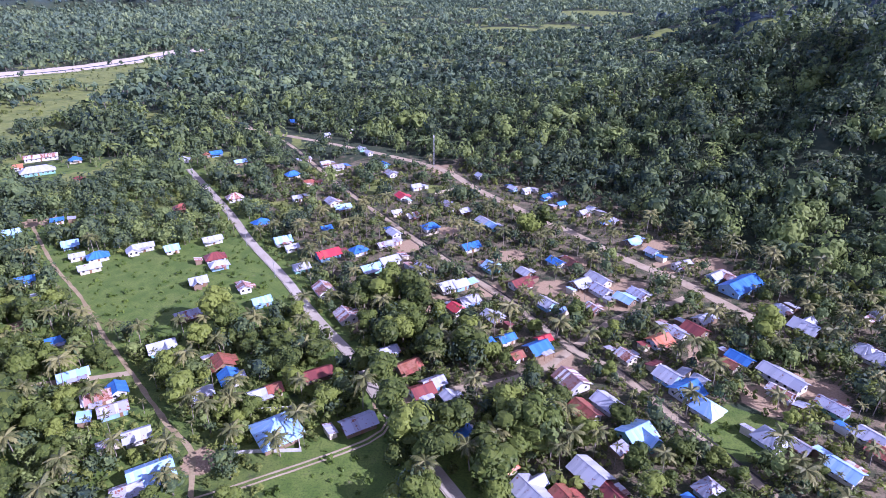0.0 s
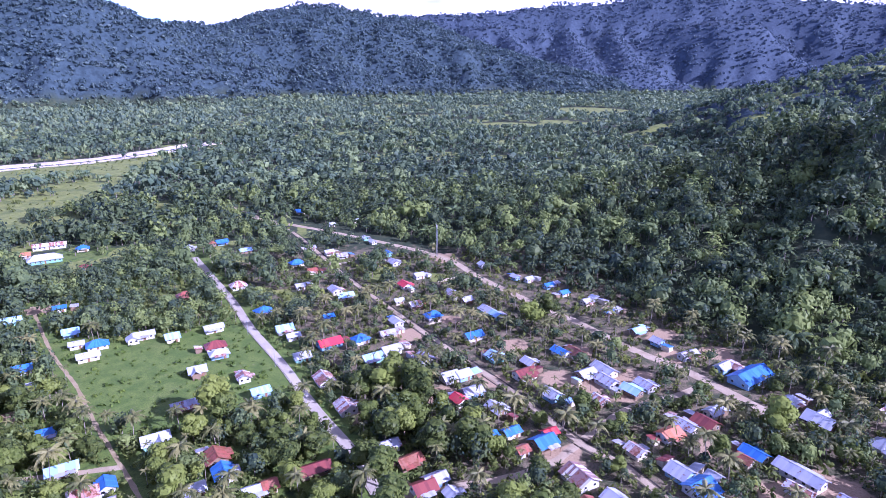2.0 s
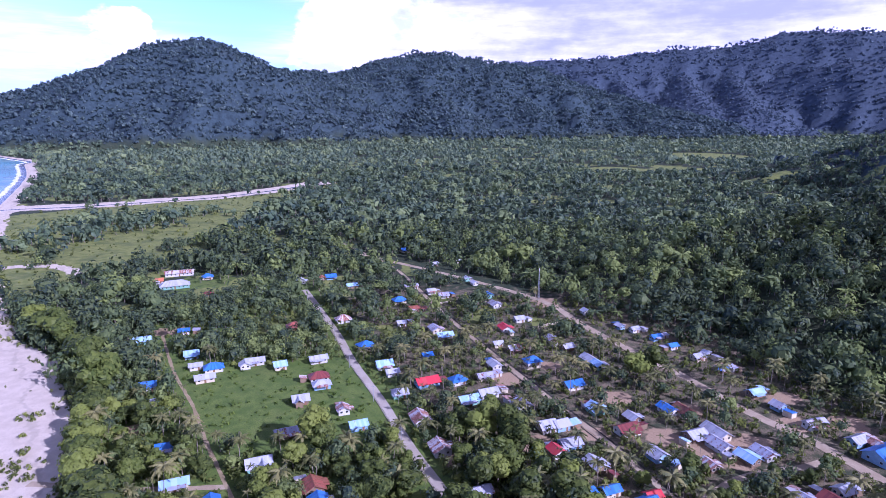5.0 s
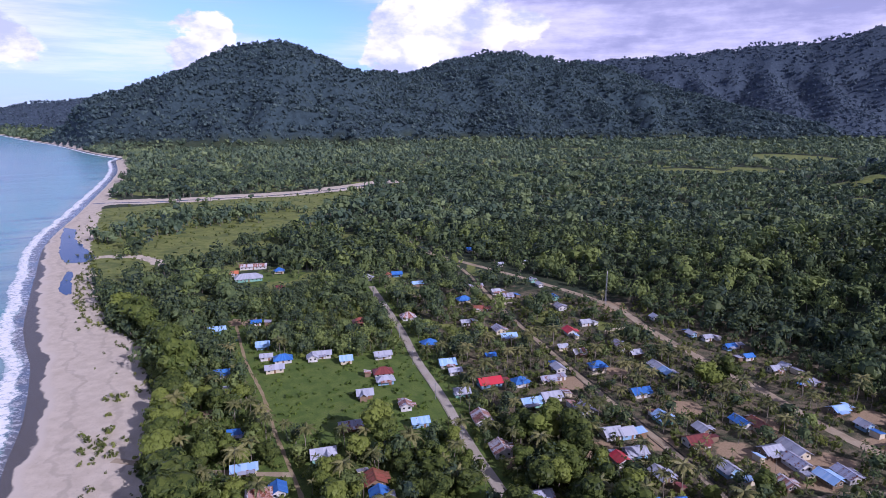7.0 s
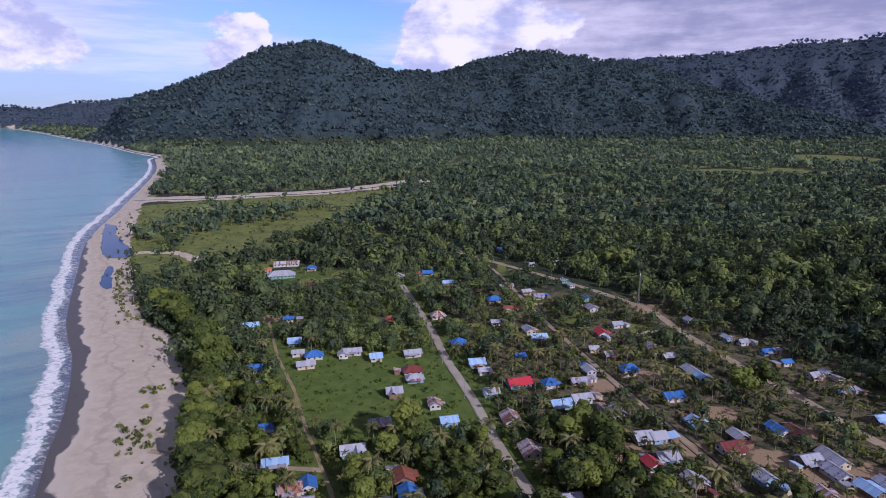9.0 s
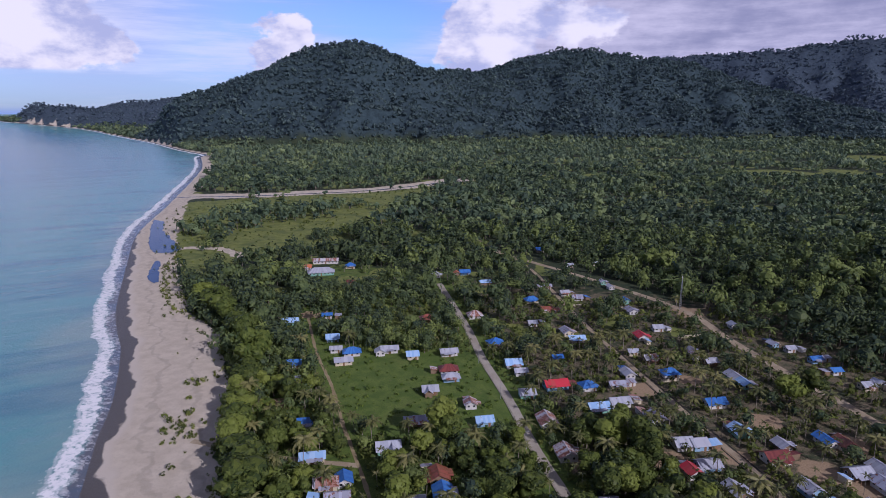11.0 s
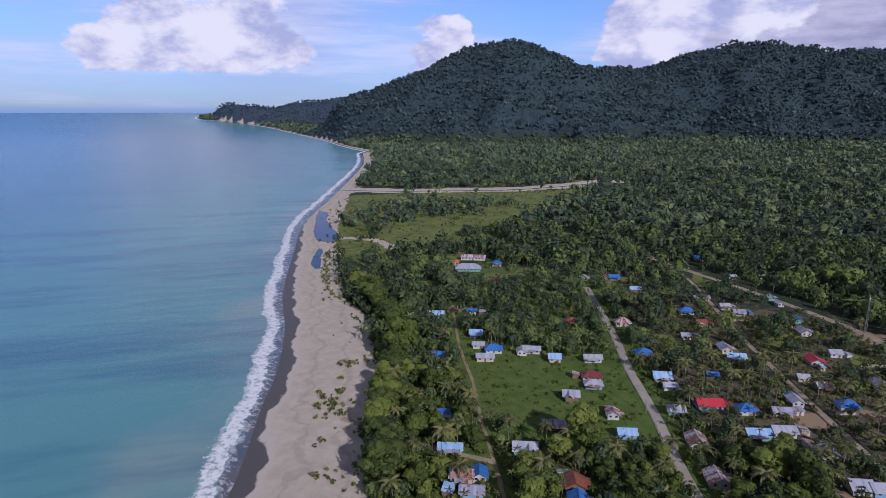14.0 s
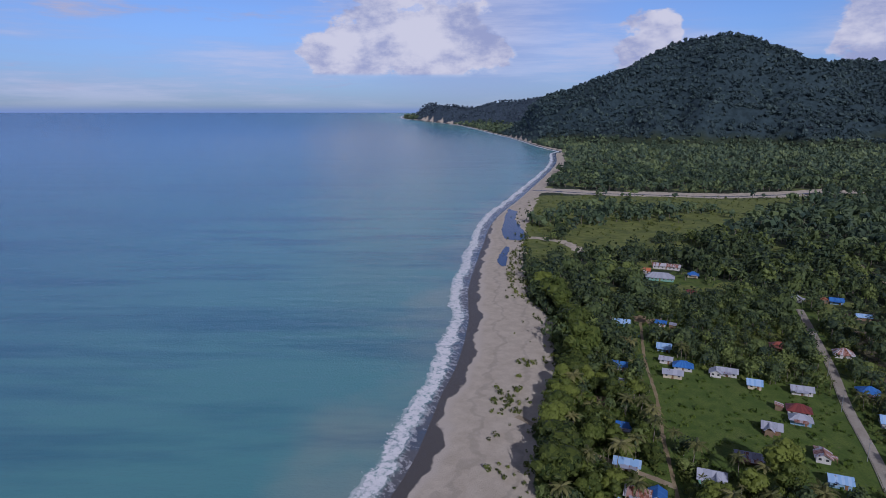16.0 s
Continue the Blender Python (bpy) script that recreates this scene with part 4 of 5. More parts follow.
house(18.6, 198.4, 122, 7.2, 4.5, "g", "white")
house(1.4, 222.8, 32, 6.3, 6.3, "g", "white")
house(6.8, 224.8, 32, 5.4, 5.4, "g", "white")
house(10.0, 210.9, 32, 7.2, 5.4, "g", "white")
house(5.2, 204.7, 122, 5.4, 4.5, "g", "red")
house(22.3, 183.6, 32, 5.4, 3.6, "g", "blue")
house(32.5, 177.6, 32, 7.2, 6.3, "g", "blue")
house(35.3, 182.9, 32, 4.5, 3.6, "g", "red")
house(24.7, 173.1, 32, 3.6, 3.6, "g", "rust")
house(40.7, 159.4, 122, 9.0, 7.2, "g", "mixed")
house(49.3, 148.5, 122, 7.2, 5.4, "g", "white")
house(41.8, 144.6, 122, 8.1, 5.4, "g", "rust")
house(54.1, 134.9, 32, 8.1, 7.2, "x", "lblue")
house(38.0, 120.0, 122, 9.0, 6.4, "g", "white")
house(21.6, 113.7, 122, 8.1, 6.3, "x", "white")
house(15.0, 122.9, 122, 6.3, 6.3, "h", "orange")
house(6.4, 134.3, 122, 5.4, 5.4, "g", "blue")
house(41.9, 112.5, 122, 7.2, 4.5, "g", "maroon")
house(30.0, 111.7, 122, 6.3, 4.5, "g", "rust")
house(66.7, 114.5, 32, 5.4, 5.4, "h", "lilac")
house(72.0, 161.8, 122, 6.3, 6.3, "g", "white")
house(75.2, 154.8, 32, 8.1, 6.3, "g", "blue")
house(78.3, 145.9, 122, 7.2, 6.3, "h", "lblue")
house(81.5, 159.8, 122, 3.6, 2.7, "g", "white")
house(61.8, 172.9, 122, 5.4, 4.5, "g", "rustw")
house(75.8, 182.3, 32, 7.2, 5.4, "g", "orange")
house(83.2, 187.5, 122, 7.2, 4.5, "g", "lilac")
house(90.8, 189.1, 122, 7.2, 6.3, "g", "maroon")
house(96.0, 196.2, 32, 4.5, 4.5, "g", "white")
house(99.2, 171.3, 122, 7.2, 4.5, "g", "blue")
house(94.6, 168.1, 122, 4.5, 3.6, "g", "rust")
house(108.0, 160.7, 122, 13.5, 5.4, "g", "white")
house(103.9, 153.2, 122, 7.2, 3.6, "g", "rustw")
house(115.8, 146.3, 122, 8.1, 4.5, "g", "lilac")
house(90.9, 132.9, 122, 7.2, 6.3, "h", "white")
house(97.2, 129.6, 122, 4.5, 3.6, "g", "lilac")
house(104.1, 120.9, 122, 7.0, 5.4, "g", "lblue")
house(119.0, 133.2, 122, 6.3, 5.4, "g", "white")
house(118.0, 127.7, 122, 5.4, 4.5, "g", "rust")
house(144.0, 175.5, 122, 7.2, 6.3, "h", "white")
house(145.8, 170.8, 122, 7.2, 6.3, "h", "white")
house(131.7, 190.7, 122, 9.0, 7.2, "x", "white")
house(128.8, 204.2, 32, 5.4, 5.4, "h", "white")
house(122.4, 223.2, 32, 17.1, 9.0, "g", "blue")
house(115.7, 231.9, 32, 7.2, 4.5, "g", "white")
house(120.5, 230.4, 122, 5.4, 3.6, "g", "rustw")
house(105.0, 242.9, 32, 8.1, 4.5, "g", "lilac")
house(96.4, 256.7, 122, 4.5, 4.5, "g", "white")
house(90.6, 268.3, 32, 6.3, 4.5, "g", "lblue")
house(82.4, 293.0, 32, 5.4, 3.6, "g", "blue")
house(75.1, 306.8, 32, 5.4, 4.5, "g", "white")
house(80.5, 312.0, 122, 3.6, 2.7, "g", "white")
house(65.3, 319.9, 32, 4.5, 3.6, "g", "blue")
house(58.7, 332.1, 32, 5.4, 3.6, "g", "blue")
house(48.8, 343.0, 32, 4.5, 3.6, "g", "white")
house(41.5, 347.1, 122, 4.5, 3.6, "g", "white")
house(23.4, 371.4, 122, 4.5, 4.5, "g", "white")
house(164.5, 200.9, 32, 5.4, 3.6, "g", "white")


def house_gap(x, y):
    """How far points are from the nearest house wall."""
    best = np.full(np.shape(x), 1e9)
    for hx, hy, a, L, W in HOUSES:
        ca, sa = math.cos(a), math.sin(a)
        u, v = (x - hx) * ca + (y - hy) * sa, -(x - hx) * sa + (y - hy) * ca
        best = np.minimum(best, np.maximum(np.abs(u) - L / 2, np.abs(v) - W / 2))
    return best


def in_front(x, y):
    """Open ground kept before the houses on the side of the bay, where no tall tree stands."""
    r = np.zeros(np.shape(x), bool)
    for hx, hy, a, L, W in HOUSES:
        d = math.hypot(hx, hy)
        ux, uy = -hx / d, -hy / d
        along, side = (x - hx) * ux + (y - hy) * uy, np.abs(-(x - hx) * uy + (y - hy) * ux)
        r |= (along > 0) & (along < 3 + 0.00021 * d * d) & (side < 0.42 * L)
    return r


def road_gap(x, y, verge=False):
    """How far points are from the nearest road; with its open verge, where that is wanted."""
    best = np.full(np.shape(x), 1e9)
    for line, half in ROADS:
        wide = 5.5 if verge and line is EAST_ROAD else 1.5 if verge and line is MAIN_ROAD else 0.0
        best = np.minimum(best, np.abs(line_distance(x, y, line[::2])) - half - wide)
    return best


# ---- tower, walls, sheds ----
def radio_tower(x, y, h):
    """A slim three-legged lattice mast."""
    e = thing("radio_tower", pose(x, y, 0, 0, 0, 20))
    tagged(e, "slim pale steel lattice mast beside the road", "tower")
    r = lambda z: 0.75 - 0.5 * z / h
    for i in range(3):
        a = 2.094 * i
        bm_v, bm_f = [], []
        for z in (-0.2, h):
            q = r(max(z, 0))
            bm_v += [(q * math.cos(a) + 0.09 * math.cos(b), q * math.sin(a) + 0.09 * math.sin(b), z) for b in (0, 1.57, 3.14, 4.71)]
        bm_f = [(0, 1, 5, 4), (1, 2, 6, 5), (2, 3, 7, 6), (3, 0, 4, 7), (4, 5, 6, 7)]
        solid("leg", bm_v, bm_f, STEEL, e)
    k = 12
    for j in range(k):
        z0, z1 = h * j / k, h * (j + 1) / k
        pieces = []
        for i in range(3):
            a, b = 2.094 * i, 2.094 * (i + 1)
            p0 = Vector((r(z0) * math.cos(a), r(z0) * math.sin(a), z0))
            p1 = Vector((r(z1) * math.cos(b), r(z1) * math.sin(b), z1))
            s = (p1 - p0).normalized().cross(Vector((0, 0, 1))).normalized() * 0.05
            t = Vector((0, 0, 0.05))
            v = [tuple(p + u + w) for p in (p0, p1) for u, w in ((s, t), (-s, t), (-s, -t), (s, -t))]
            pieces.append((v, [(0, 1, 5, 4), (1, 2, 6, 5), (2, 3, 7, 6), (3, 0, 4, 7)]))
        v, f = merge(pieces)
        solid("brace", v, f, STEEL, e)
    v, f = box(-0.25, -0.25, h, 0.25, 0.25, h + 1.6)
    solid("antenna", v, f, WALLS["white"], e)


radio_tower(-6, 396, 20)


def garden_wall(corners):
    """A low white wall round a plot, with a pillar at each corner."""
    e = thing("garden_wall", pose(*corners[0], 0))
    tagged(e, "low white plastered wall round the pale blue roofed house", "wall")
    o0 = Vector((*corners[0], 0))
    for i in range(len(corners)):
        p, q = Vector((*corners[i], 0)) - o0, Vector((*corners[(i + 1) % len(corners)], 0)) - o0
        d = (q - p).normalized()
        s = Vector((-d.y, d.x, 0)) * 0.1
        gap = 3.0 if i == 2 else 0.0
        v = [tuple(a + b + c0) for c0 in (Vector((0, 0, -0.2)), Vector((0, 0, 1.1))) for a, b in ((p + d * 0.2, s), (p + d * 0.2, -s), (q - d * (0.2 + gap), -s), (q - d * (0.2 + gap), s))]
        solid("wall_panel", v, [(0, 1, 5, 4), (1, 2, 6, 5), (2, 3, 7, 6), (3, 0, 4, 7), (4, 5, 6, 7)], WALLS["white"], e)
        v, f = box(p.x - 0.2, p.y - 0.2, -0.2, p.x + 0.2, p.y + 0.2, 1.4)
        solid("pillar", v, f, WALLS["white"], e)


garden_wall([(-62, 146), (-45, 148), (-39, 130), (-60, 129)])


def boundary_wall(p, q):
    """A straight cream wall along a plot, in panels between pillars."""
    a, b = Vector((*p, 0)), Vector((*q, 0))
    d = b - a
    e = thing("boundary_wall", pose(p[0], p[1], float(land_height(np.array([p[0]]), np.array([p[1]]))[0]), 0, 0, math.degrees(math.atan2(d.y, d.x))))
    tagged(e, "low cream plastered wall along a village plot", "wall")
    k = max(2, round(d.length / 3.0))
    w = d.length / k
    for i in range(k + 1):
        v, f = box(i * w - 0.16, -0.16, -0.3, i * w + 0.16, 0.16, 1.55)
        solid("pillar", v, f, WALLS["cream"], e)
        if i < k:
            v, f = box(i * w + 0.16, -0.08, -0.3, (i + 1) * w - 0.16, 0.08, 1.3)
            solid("wall_panel", v, f, WALLS["cream"], e)


for wall_from, wall_to in (((-4.5, 342.2), (10.7, 351.9)), ((-70.5, 374.6), (-60.7, 380.4)), ((-9.4, 278.5), (-2.3, 283.4))):
    boundary_wall(wall_from, wall_to)


def shed(x, y, angle, L, W, colour, rng):
    """A small lean-to shed of boards under one sloping sheet roof."""
    e = thing("shed", pose(x, y, float(land_height(np.array([x]), np.array([y]))[0]), 0, 0, angle))
    tagged(e, f"small board shed under a sloping {LABELS[colour]} roof", "shed", "village sheds")
    lo, hi = rng.uniform(1.7, 2.0), rng.uniform(2.2, 2.6)
    v, f = box(-L / 2, -W / 2, -0.2, L / 2, W / 2, lo)
    v[6], v[7] = (L / 2, W / 2, hi), (-L / 2, W / 2, hi)
    solid("wall", v, f, WALLS[rng.choice(["board", "board", "white", "cream"])], e)
    a, w = L / 2 + 0.35, W / 2 + 0.35
    s = (hi - lo) / W * 0.35
    v, f = merge(slope_sheets((-a, -w, lo - s + 0.02), (a, -w, lo - s + 0.02), (a, w, hi + s + 0.02), (-a, w, hi + s + 0.02), 0.9, rng))
    sheet_numbers(solid("roof", v, f, ROOFS[colour], e))
    v, f = box(-0.4, -W / 2 - 0.05, -0.1, 0.4, -W / 2 + 0.02, 1.65)
    solid("door", v, f, DOOR, e)


SHEDS = []
shed_rng = random.Random(12)
for hx, hy, ha, hl, hw in list(HOUSES):
    if shed_rng.random() < (0.75 if hx + 0.62 * (hy - 150) > 8 else 0.4) and math.hypot(hx, hy) < 420:
        side = shed_rng.choice((-1, 1))
        L, W = shed_rng.uniform(2.5, 5.0), shed_rng.uniform(2.0, 3.4)
        u, v = side * (hl / 2 + L / 2 + shed_rng.uniform(0.9, 2.2)), shed_rng.uniform(-0.4, 0.5) * hw
        x, y = hx + u * math.cos(ha) - v * math.sin(ha), hy + u * math.sin(ha) + v * math.cos(ha)
        clash = any(math.hypot(x - a, y - b) < max(c0, d) / 2 + 2.6 for a, b, _, c0, d in HOUSES if (a, b) != (hx, hy))
        if clash or float(road_gap(np.array([x]), np.array([y]))[0]) < 3.0 or any(math.hypot(x - a, y - b) < 5 for a, b in SHEDS):
            continue
        SHEDS.append((x, y))
        HOUSES.append((x, y, ha, max(L, W), max(L, W)))
        shed(x, y, math.degrees(ha) + shed_rng.uniform(-8, 8) + shed_rng.choice((0, 90)), L, W, shed_rng.choice(["lilac", "lilac", "rustw", "rust", "white", "blue", "maroon", "lblue"]), shed_rng)


def utility_pole(x, y, angle, h):
    """A grey concrete pole with a crossarm and two insulators."""
    e = thing("utility_pole", pose(x, y, 0, 0, 0, angle))
    tagged(e, "pale grey concrete utility pole at the roadside", "utility pole", "roadside poles")
    v, f = [], []
    for z, q in ((-0.3, 0.15), (h, 0.09)):
        v += [(q * math.cos(i * 1.047), q * math.sin(i * 1.047), z) for i in range(6)]
    f = [(i, (i + 1) % 6, 6 + (i + 1) % 6, 6 + i) for i in range(6)] + [tuple(range(6, 12))]
    solid("pole", v, f, STEEL, e)
    v, f = box(-0.8, -0.05, h - 0.6, 0.8, 0.05, h - 0.48)
    solid("crossarm", v, f, STEEL, e)
    for s in (-0.7, 0.7):
        v, f = box(s - 0.05, -0.05, h - 0.48, s + 0.05, 0.05, h - 0.3)
        solid("insulator", v, f, WALLS["white"], e)


POLE_LINE = offset(MAIN_ROAD, -3.4)
for k in range(8, len(POLE_LINE) - 30, 13):
    utility_pole(float(POLE_LINE[k][0]), float(POLE_LINE[k][1]), 32, 7.5)


# ---- plants ----
def unit_sphere(k):
    """A ball of quads: a cube cut k times each way and rounded."""
    v, f = [], []
    for ax in range(3):
        for s in (-1, 1):
            o0 = len(v)
            for i in range(k + 1):
                for j in range(k + 1):
                    p = [0, 0, 0]
                    p[ax], p[(ax + 1) % 3], p[(ax + 2) % 3] = s, (2 * i / k - 1) * s, 2 * j / k - 1
                    v.append(p)
            for i in range(k):
                for j in range(k):
                    a = o0 + i * (k + 1) + j
                    f.append((a, a + k + 1, a + k + 2, a + 1))
    v = np.array(v, float)
    return v / np.linalg.norm(v, axis=1)[:, None], np.array(f)


def leaf_quads(centres, radii, count, size, rng, flat=0.75, inner=0.82):
    """Leaf clumps as kites scattered over the upper skins of the lobes."""
    k = rng.integers(0, len(centres), count)
    d = rng.normal(size=(count, 3))
    d[:, 2] = d[:, 2] * 0.8 + 0.35
    d /= np.linalg.norm(d, axis=1)[:, None]
    p = centres[k] + d * radii[k][:, None] * rng.uniform(inner, 1.12, (count, 1)) * np.array([1, 1, flat])
    nrm = d + rng.normal(size=(count, 3)) * 0.27
    nrm[:, 2] += 0.25
    nrm /= np.linalg.norm(nrm, axis=1)[:, None]
    a = np.cross(nrm, rng.normal(size=(count, 3)))
    a /= np.linalg.norm(a, axis=1)[:, None]
    b = np.cross(nrm, a)
    s = size * rng.uniform(0.6, 1.35, (count, 1))
    v = np.stack([p - a * s, p - b * s * 0.62 - nrm * s * 0.15, p + a * s, p + b * s * 0.62 - nrm * s * 0.15], 1).reshape(-1, 3)
    return v, np.arange(4 * count).reshape(-1, 4)


def join(parts):
    v, f, o0 = [], [], 0
    for pv, pf in parts:
        v.append(pv)
        f.append(pf + o0)
        o0 += len(pv)
    return np.vstack(v), np.vstack(f)


def crown(seed, lobes, leaves, size, core=2, spread=0.55, flat=0.75, tall=1.0, single=False):
    """A crown about one across its half width, its middle at z 0."""
    rng = np.random.default_rng(seed)
    c0 = rng.normal(size=(lobes, 3))
    c0 /= np.linalg.norm(c0, axis=1)[:, None]
    c0 *= rng.uniform(0.35, 1.0, (lobes, 1)) * spread
    c0[:, 2] *= 0.8 * tall
    r = rng.uniform(0.38, 0.6, lobes) if lobes > 1 else np.array([0.85])
    parts = []
    if core:
        sv, sf = unit_sphere(core)
        inner = list(zip(c0, r)) if not single else [(np.zeros(3), 0.47)]
        for c1, r1 in inner:
            parts.append((c1 + sv * r1 * (0.86 + rng.uniform(-0.14, 0.1, (len(sv), 1))) * np.array([1, 1, flat]), sf))
    if leaves:
        parts.append(leaf_quads(c0, r, leaves, size, rng, flat))
    return join(parts)


def trunk_mesh(name, h, r, m, limbs, seed, bend=0.0, sides=6):
    """A tapered, slightly bent trunk with limbs that reach into the crown."""
    rng = random.Random(seed)

    def tube(pts, radii):
        v, f = [], []
        for (x, y, z), q in zip(pts, radii):
            v += [(x + q * math.cos(a), y + q * math.sin(a), z) for a in (2 * math.pi * i / sides for i in range(sides))]
        for j in range(len(pts) - 1):
            f += [(j * sides + i, j * sides + (i + 1) % sides, (j + 1) * sides + (i + 1) % sides, (j + 1) * sides + i) for i in range(sides)]
        return v, f

    lean = rng.uniform(0, 6.28)
    bx, by = bend * math.cos(lean), bend * math.sin(lean)
    pts = [(bx * (t ** 1.6), by * (t ** 1.6), -0.3 + (h + 0.3) * t) for t in (0, 0.08, 0.35, 0.7, 1)]
    pieces = [tube(pts, [r * 1.5, r * 1.05, r * 0.85, r * 0.65, r * 0.45])]
    for i in range(limbs):
        a = 6.28 * i / limbs + rng.uniform(-0.5, 0.5)
        z0, q = h * rng.uniform(0.55, 0.85), h * rng.uniform(0.25, 0.4)
        pieces.append(tube([(bx * 0.5, by * 0.5, z0), (bx * 0.5 + q * 0.5 * math.cos(a), by * 0.5 + q * 0.5 * math.sin(a), z0 + q * 0.45), (bx * 0.5 + q * math.cos(a), by * 0.5 + q * math.sin(a), z0 + q * 0.8)], [r * 0.5, r * 0.35, r * 0.15]))
    v, f = merge(pieces)
    me = bpy.data.meshes.new(name)
    me.from_pydata(v, [], f)
    me.materials.append(m)
    return me, (bx, by)


def frond_arrays(length, droop, rise0, seed, width=0.16, steps=6):
    """One palm frond along +x: a rib with two rows of hanging, ragged leaflets."""
    rng = np.random.default_rng(seed)
    t = np.linspace(0, 1, steps + 1)
    x = length * (t - 0.12 * t * t)
    z = length * (rise0 * t - droop * t * t)
    v, f = [], []
    for s in (-1, 1):
        for i in range(steps):
            w = length * width * math.sin(math.pi * min(0.97, (i + 0.8) / (steps + 0.3)) ** 0.8) * rng.uniform(0.8, 1.2)
            k = len(v)
            v += [(x[i], 0, z[i]), (x[i + 1], 0, z[i + 1]), (x[i + 1] + 0.08 * length, s * w, z[i + 1] - w * rng.uniform(0.35, 0.8)), (x[i] + 0.10 * length, s * w * rng.uniform(0.85, 1.0), z[i] - w * 0.6)]
            f.append((k, k + 1, k + 2, k + 3) if s > 0 else (k + 3, k + 2, k + 1, k))
    return np.array(v), np.array(f)


def palm_head(seed, fronds, length, upright=0.0):
    """All fronds of a head, as one pair of arrays."""
    rng = np.random.default_rng(seed)
    parts = []
    for i in range(fronds):
        a = 2.399 * i + rng.uniform(-0.2, 0.2)
        u = i / fronds
        v, f = frond_arrays(length * rng.uniform(0.85, 1.1), 0.75 - 0.25 * u + rng.uniform(-0.1, 0.1), -0.05 + 0.75 * u + upright, seed * 50 + i)
        ca, sa = math.cos(a), math.sin(a)
        parts.append((np.stack([v[:, 0] * ca - v[:, 1] * sa, v[:, 0] * sa + v[:, 1] * ca, v[:, 2]], 1), f))
    return parts


def arrays_mesh(name, vf, m, smooth=False):
    return quads(name, vf[0], vf[1], [m], smooth=smooth)


def whole(name, trunk_me, tops, label, category, group, top_name, at):
    """A tree thing: an empty at its foot, a trunk and what it carries."""
    e = thing(name)
    tagged(e, label, category, group)
    for nm, me, p in [("trunk", trunk_me, (0, 0, 0))] + [(top_name, me, at) for me in tops]:
        ob = new(nm, me)
        ob.parent = e
        ob.location = p
    return e


BROAD, COCO, COCO_FAR, ARECA, BANANA = [], [], [], [], []
for s in range(6):
    hh, rr = [(3.4, 3.6), (4.2, 3.4), (3.0, 3.4), (4.8, 3.8), (3.6, 4.0), (2.5, 2.8)][s]
    tm, _ = trunk_mesh("trunk", hh, 0.045 * rr + 0.08, BARK, 4, s, 0.3)
    v, f = crown(s + 1, 9 + s % 3, 450, 0.098, 2, 0.66, 0.85, 1.15 + 0.15 * (s % 3))
    v = v * np.array([rr, rr, rr * 0.95]) + np.array([0, 0, hh + 0.15 * rr])
    BROAD.append(whole("tree", tm, [arrays_mesh("crown", (v, f), LEAF)], "leafy green broadleaf tree with a rounded uneven crown", "tree", "village trees", "crown", (0, 0, 0)))
for s in range(4):
    hh = (8.5, 10.0, 7.0, 9.2)[s]
    tm, (bx, by) = trunk_mesh("trunk", hh, 0.15, PALM_BARK, 0, 40 + s, 0.9)
    e = whole("coconut_palm", tm, [arrays_mesh("frond", vf, FROND) for vf in palm_head(s, 15, 4.5)], "coconut palm with a bare grey trunk and drooping fronds", "palm tree", "coconut palms", "frond", (bx, by, hh - 0.1))
    COCO.append(e)
    vf = join(palm_head(s + 8, 15, 4.5))
    COCO_FAR.append(whole("coconut_palm", tm, [arrays_mesh("fronds", vf, FROND)], "coconut palm with a bare grey trunk and drooping fronds", "palm tree", "coconut palms", "fronds", (bx, by, hh - 0.1)))
for s in range(3):
    hh = (6.0, 7.2, 5.2)[s]
    tm, (bx, by) = trunk_mesh("trunk", hh, 0.08, PALM_BARK, 0, 60 + s, 0.2)
    vf = join(palm_head(20 + s, 8, 1.9, 0.25))
    ARECA.append(whole("betel_palm", tm, [arrays_mesh("fronds", vf, FROND)], "slender betel palm with a small tuft of fronds", "palm tree", "betel palms", "fronds", (bx, by, hh - 0.1)))
for s in range(3):
    tm, _ = trunk_mesh("stem", 1.8, 0.12, FROND, 0, 80 + s, 0.1)
    vf = join(palm_head(30 + s, 7, 2.0, 0.55))
    BANANA.append(whole("banana_plant", tm, [arrays_mesh("leaves", vf, LEAF)], "banana plant with broad upright leaves", "banana plant", "banana plants", "leaves", (0, 0, 1.6)))
MODELS = dict(broad=BROAD, coco=COCO, coco_far=COCO_FAR, areca=ARECA, banana=BANANA)
USED = set()


def plant(kind, x, y, size, rng, z=None):
    """The first of each model is set in place itself; later ones are copies."""
    model = rng.choice(MODELS[kind])
    if z is None:
        z = float(land_height(np.array([x]), np.array([y]))[0])
    m = pose(x, y, z - 0.05, 0, 0, rng.uniform(0, 360))
    if model.name in USED:
        e = copy_thing(model, m)
    else:
        USED.add(model.name)
        e = model
        e.matrix_basis = m
    e.scale = (size, size, size * rng.uniform(0.9, 1.15))
    return e


def scatter(r0, r1, a0, a1, step, seed):
    """Jittered places between two distances, over the bearings a0 to a1 (degrees to the left of +y)."""
    rng = np.random.default_rng(seed)
    g = np.arange(-r1, r1, step)
    X, Y = np.meshgrid(g, g)
    X, Y = X.ravel() + rng.uniform(-0.48, 0.48, X.size) * step, Y.ravel() + rng.uniform(-0.48, 0.48, Y.size) * step
    d, a = np.hypot(X, Y), np.degrees(np.arctan2(-X, Y))
    k = (d > r0) & (d <= r1) & (a > a0) & (a < a1)
    return X[k], Y[k], rng


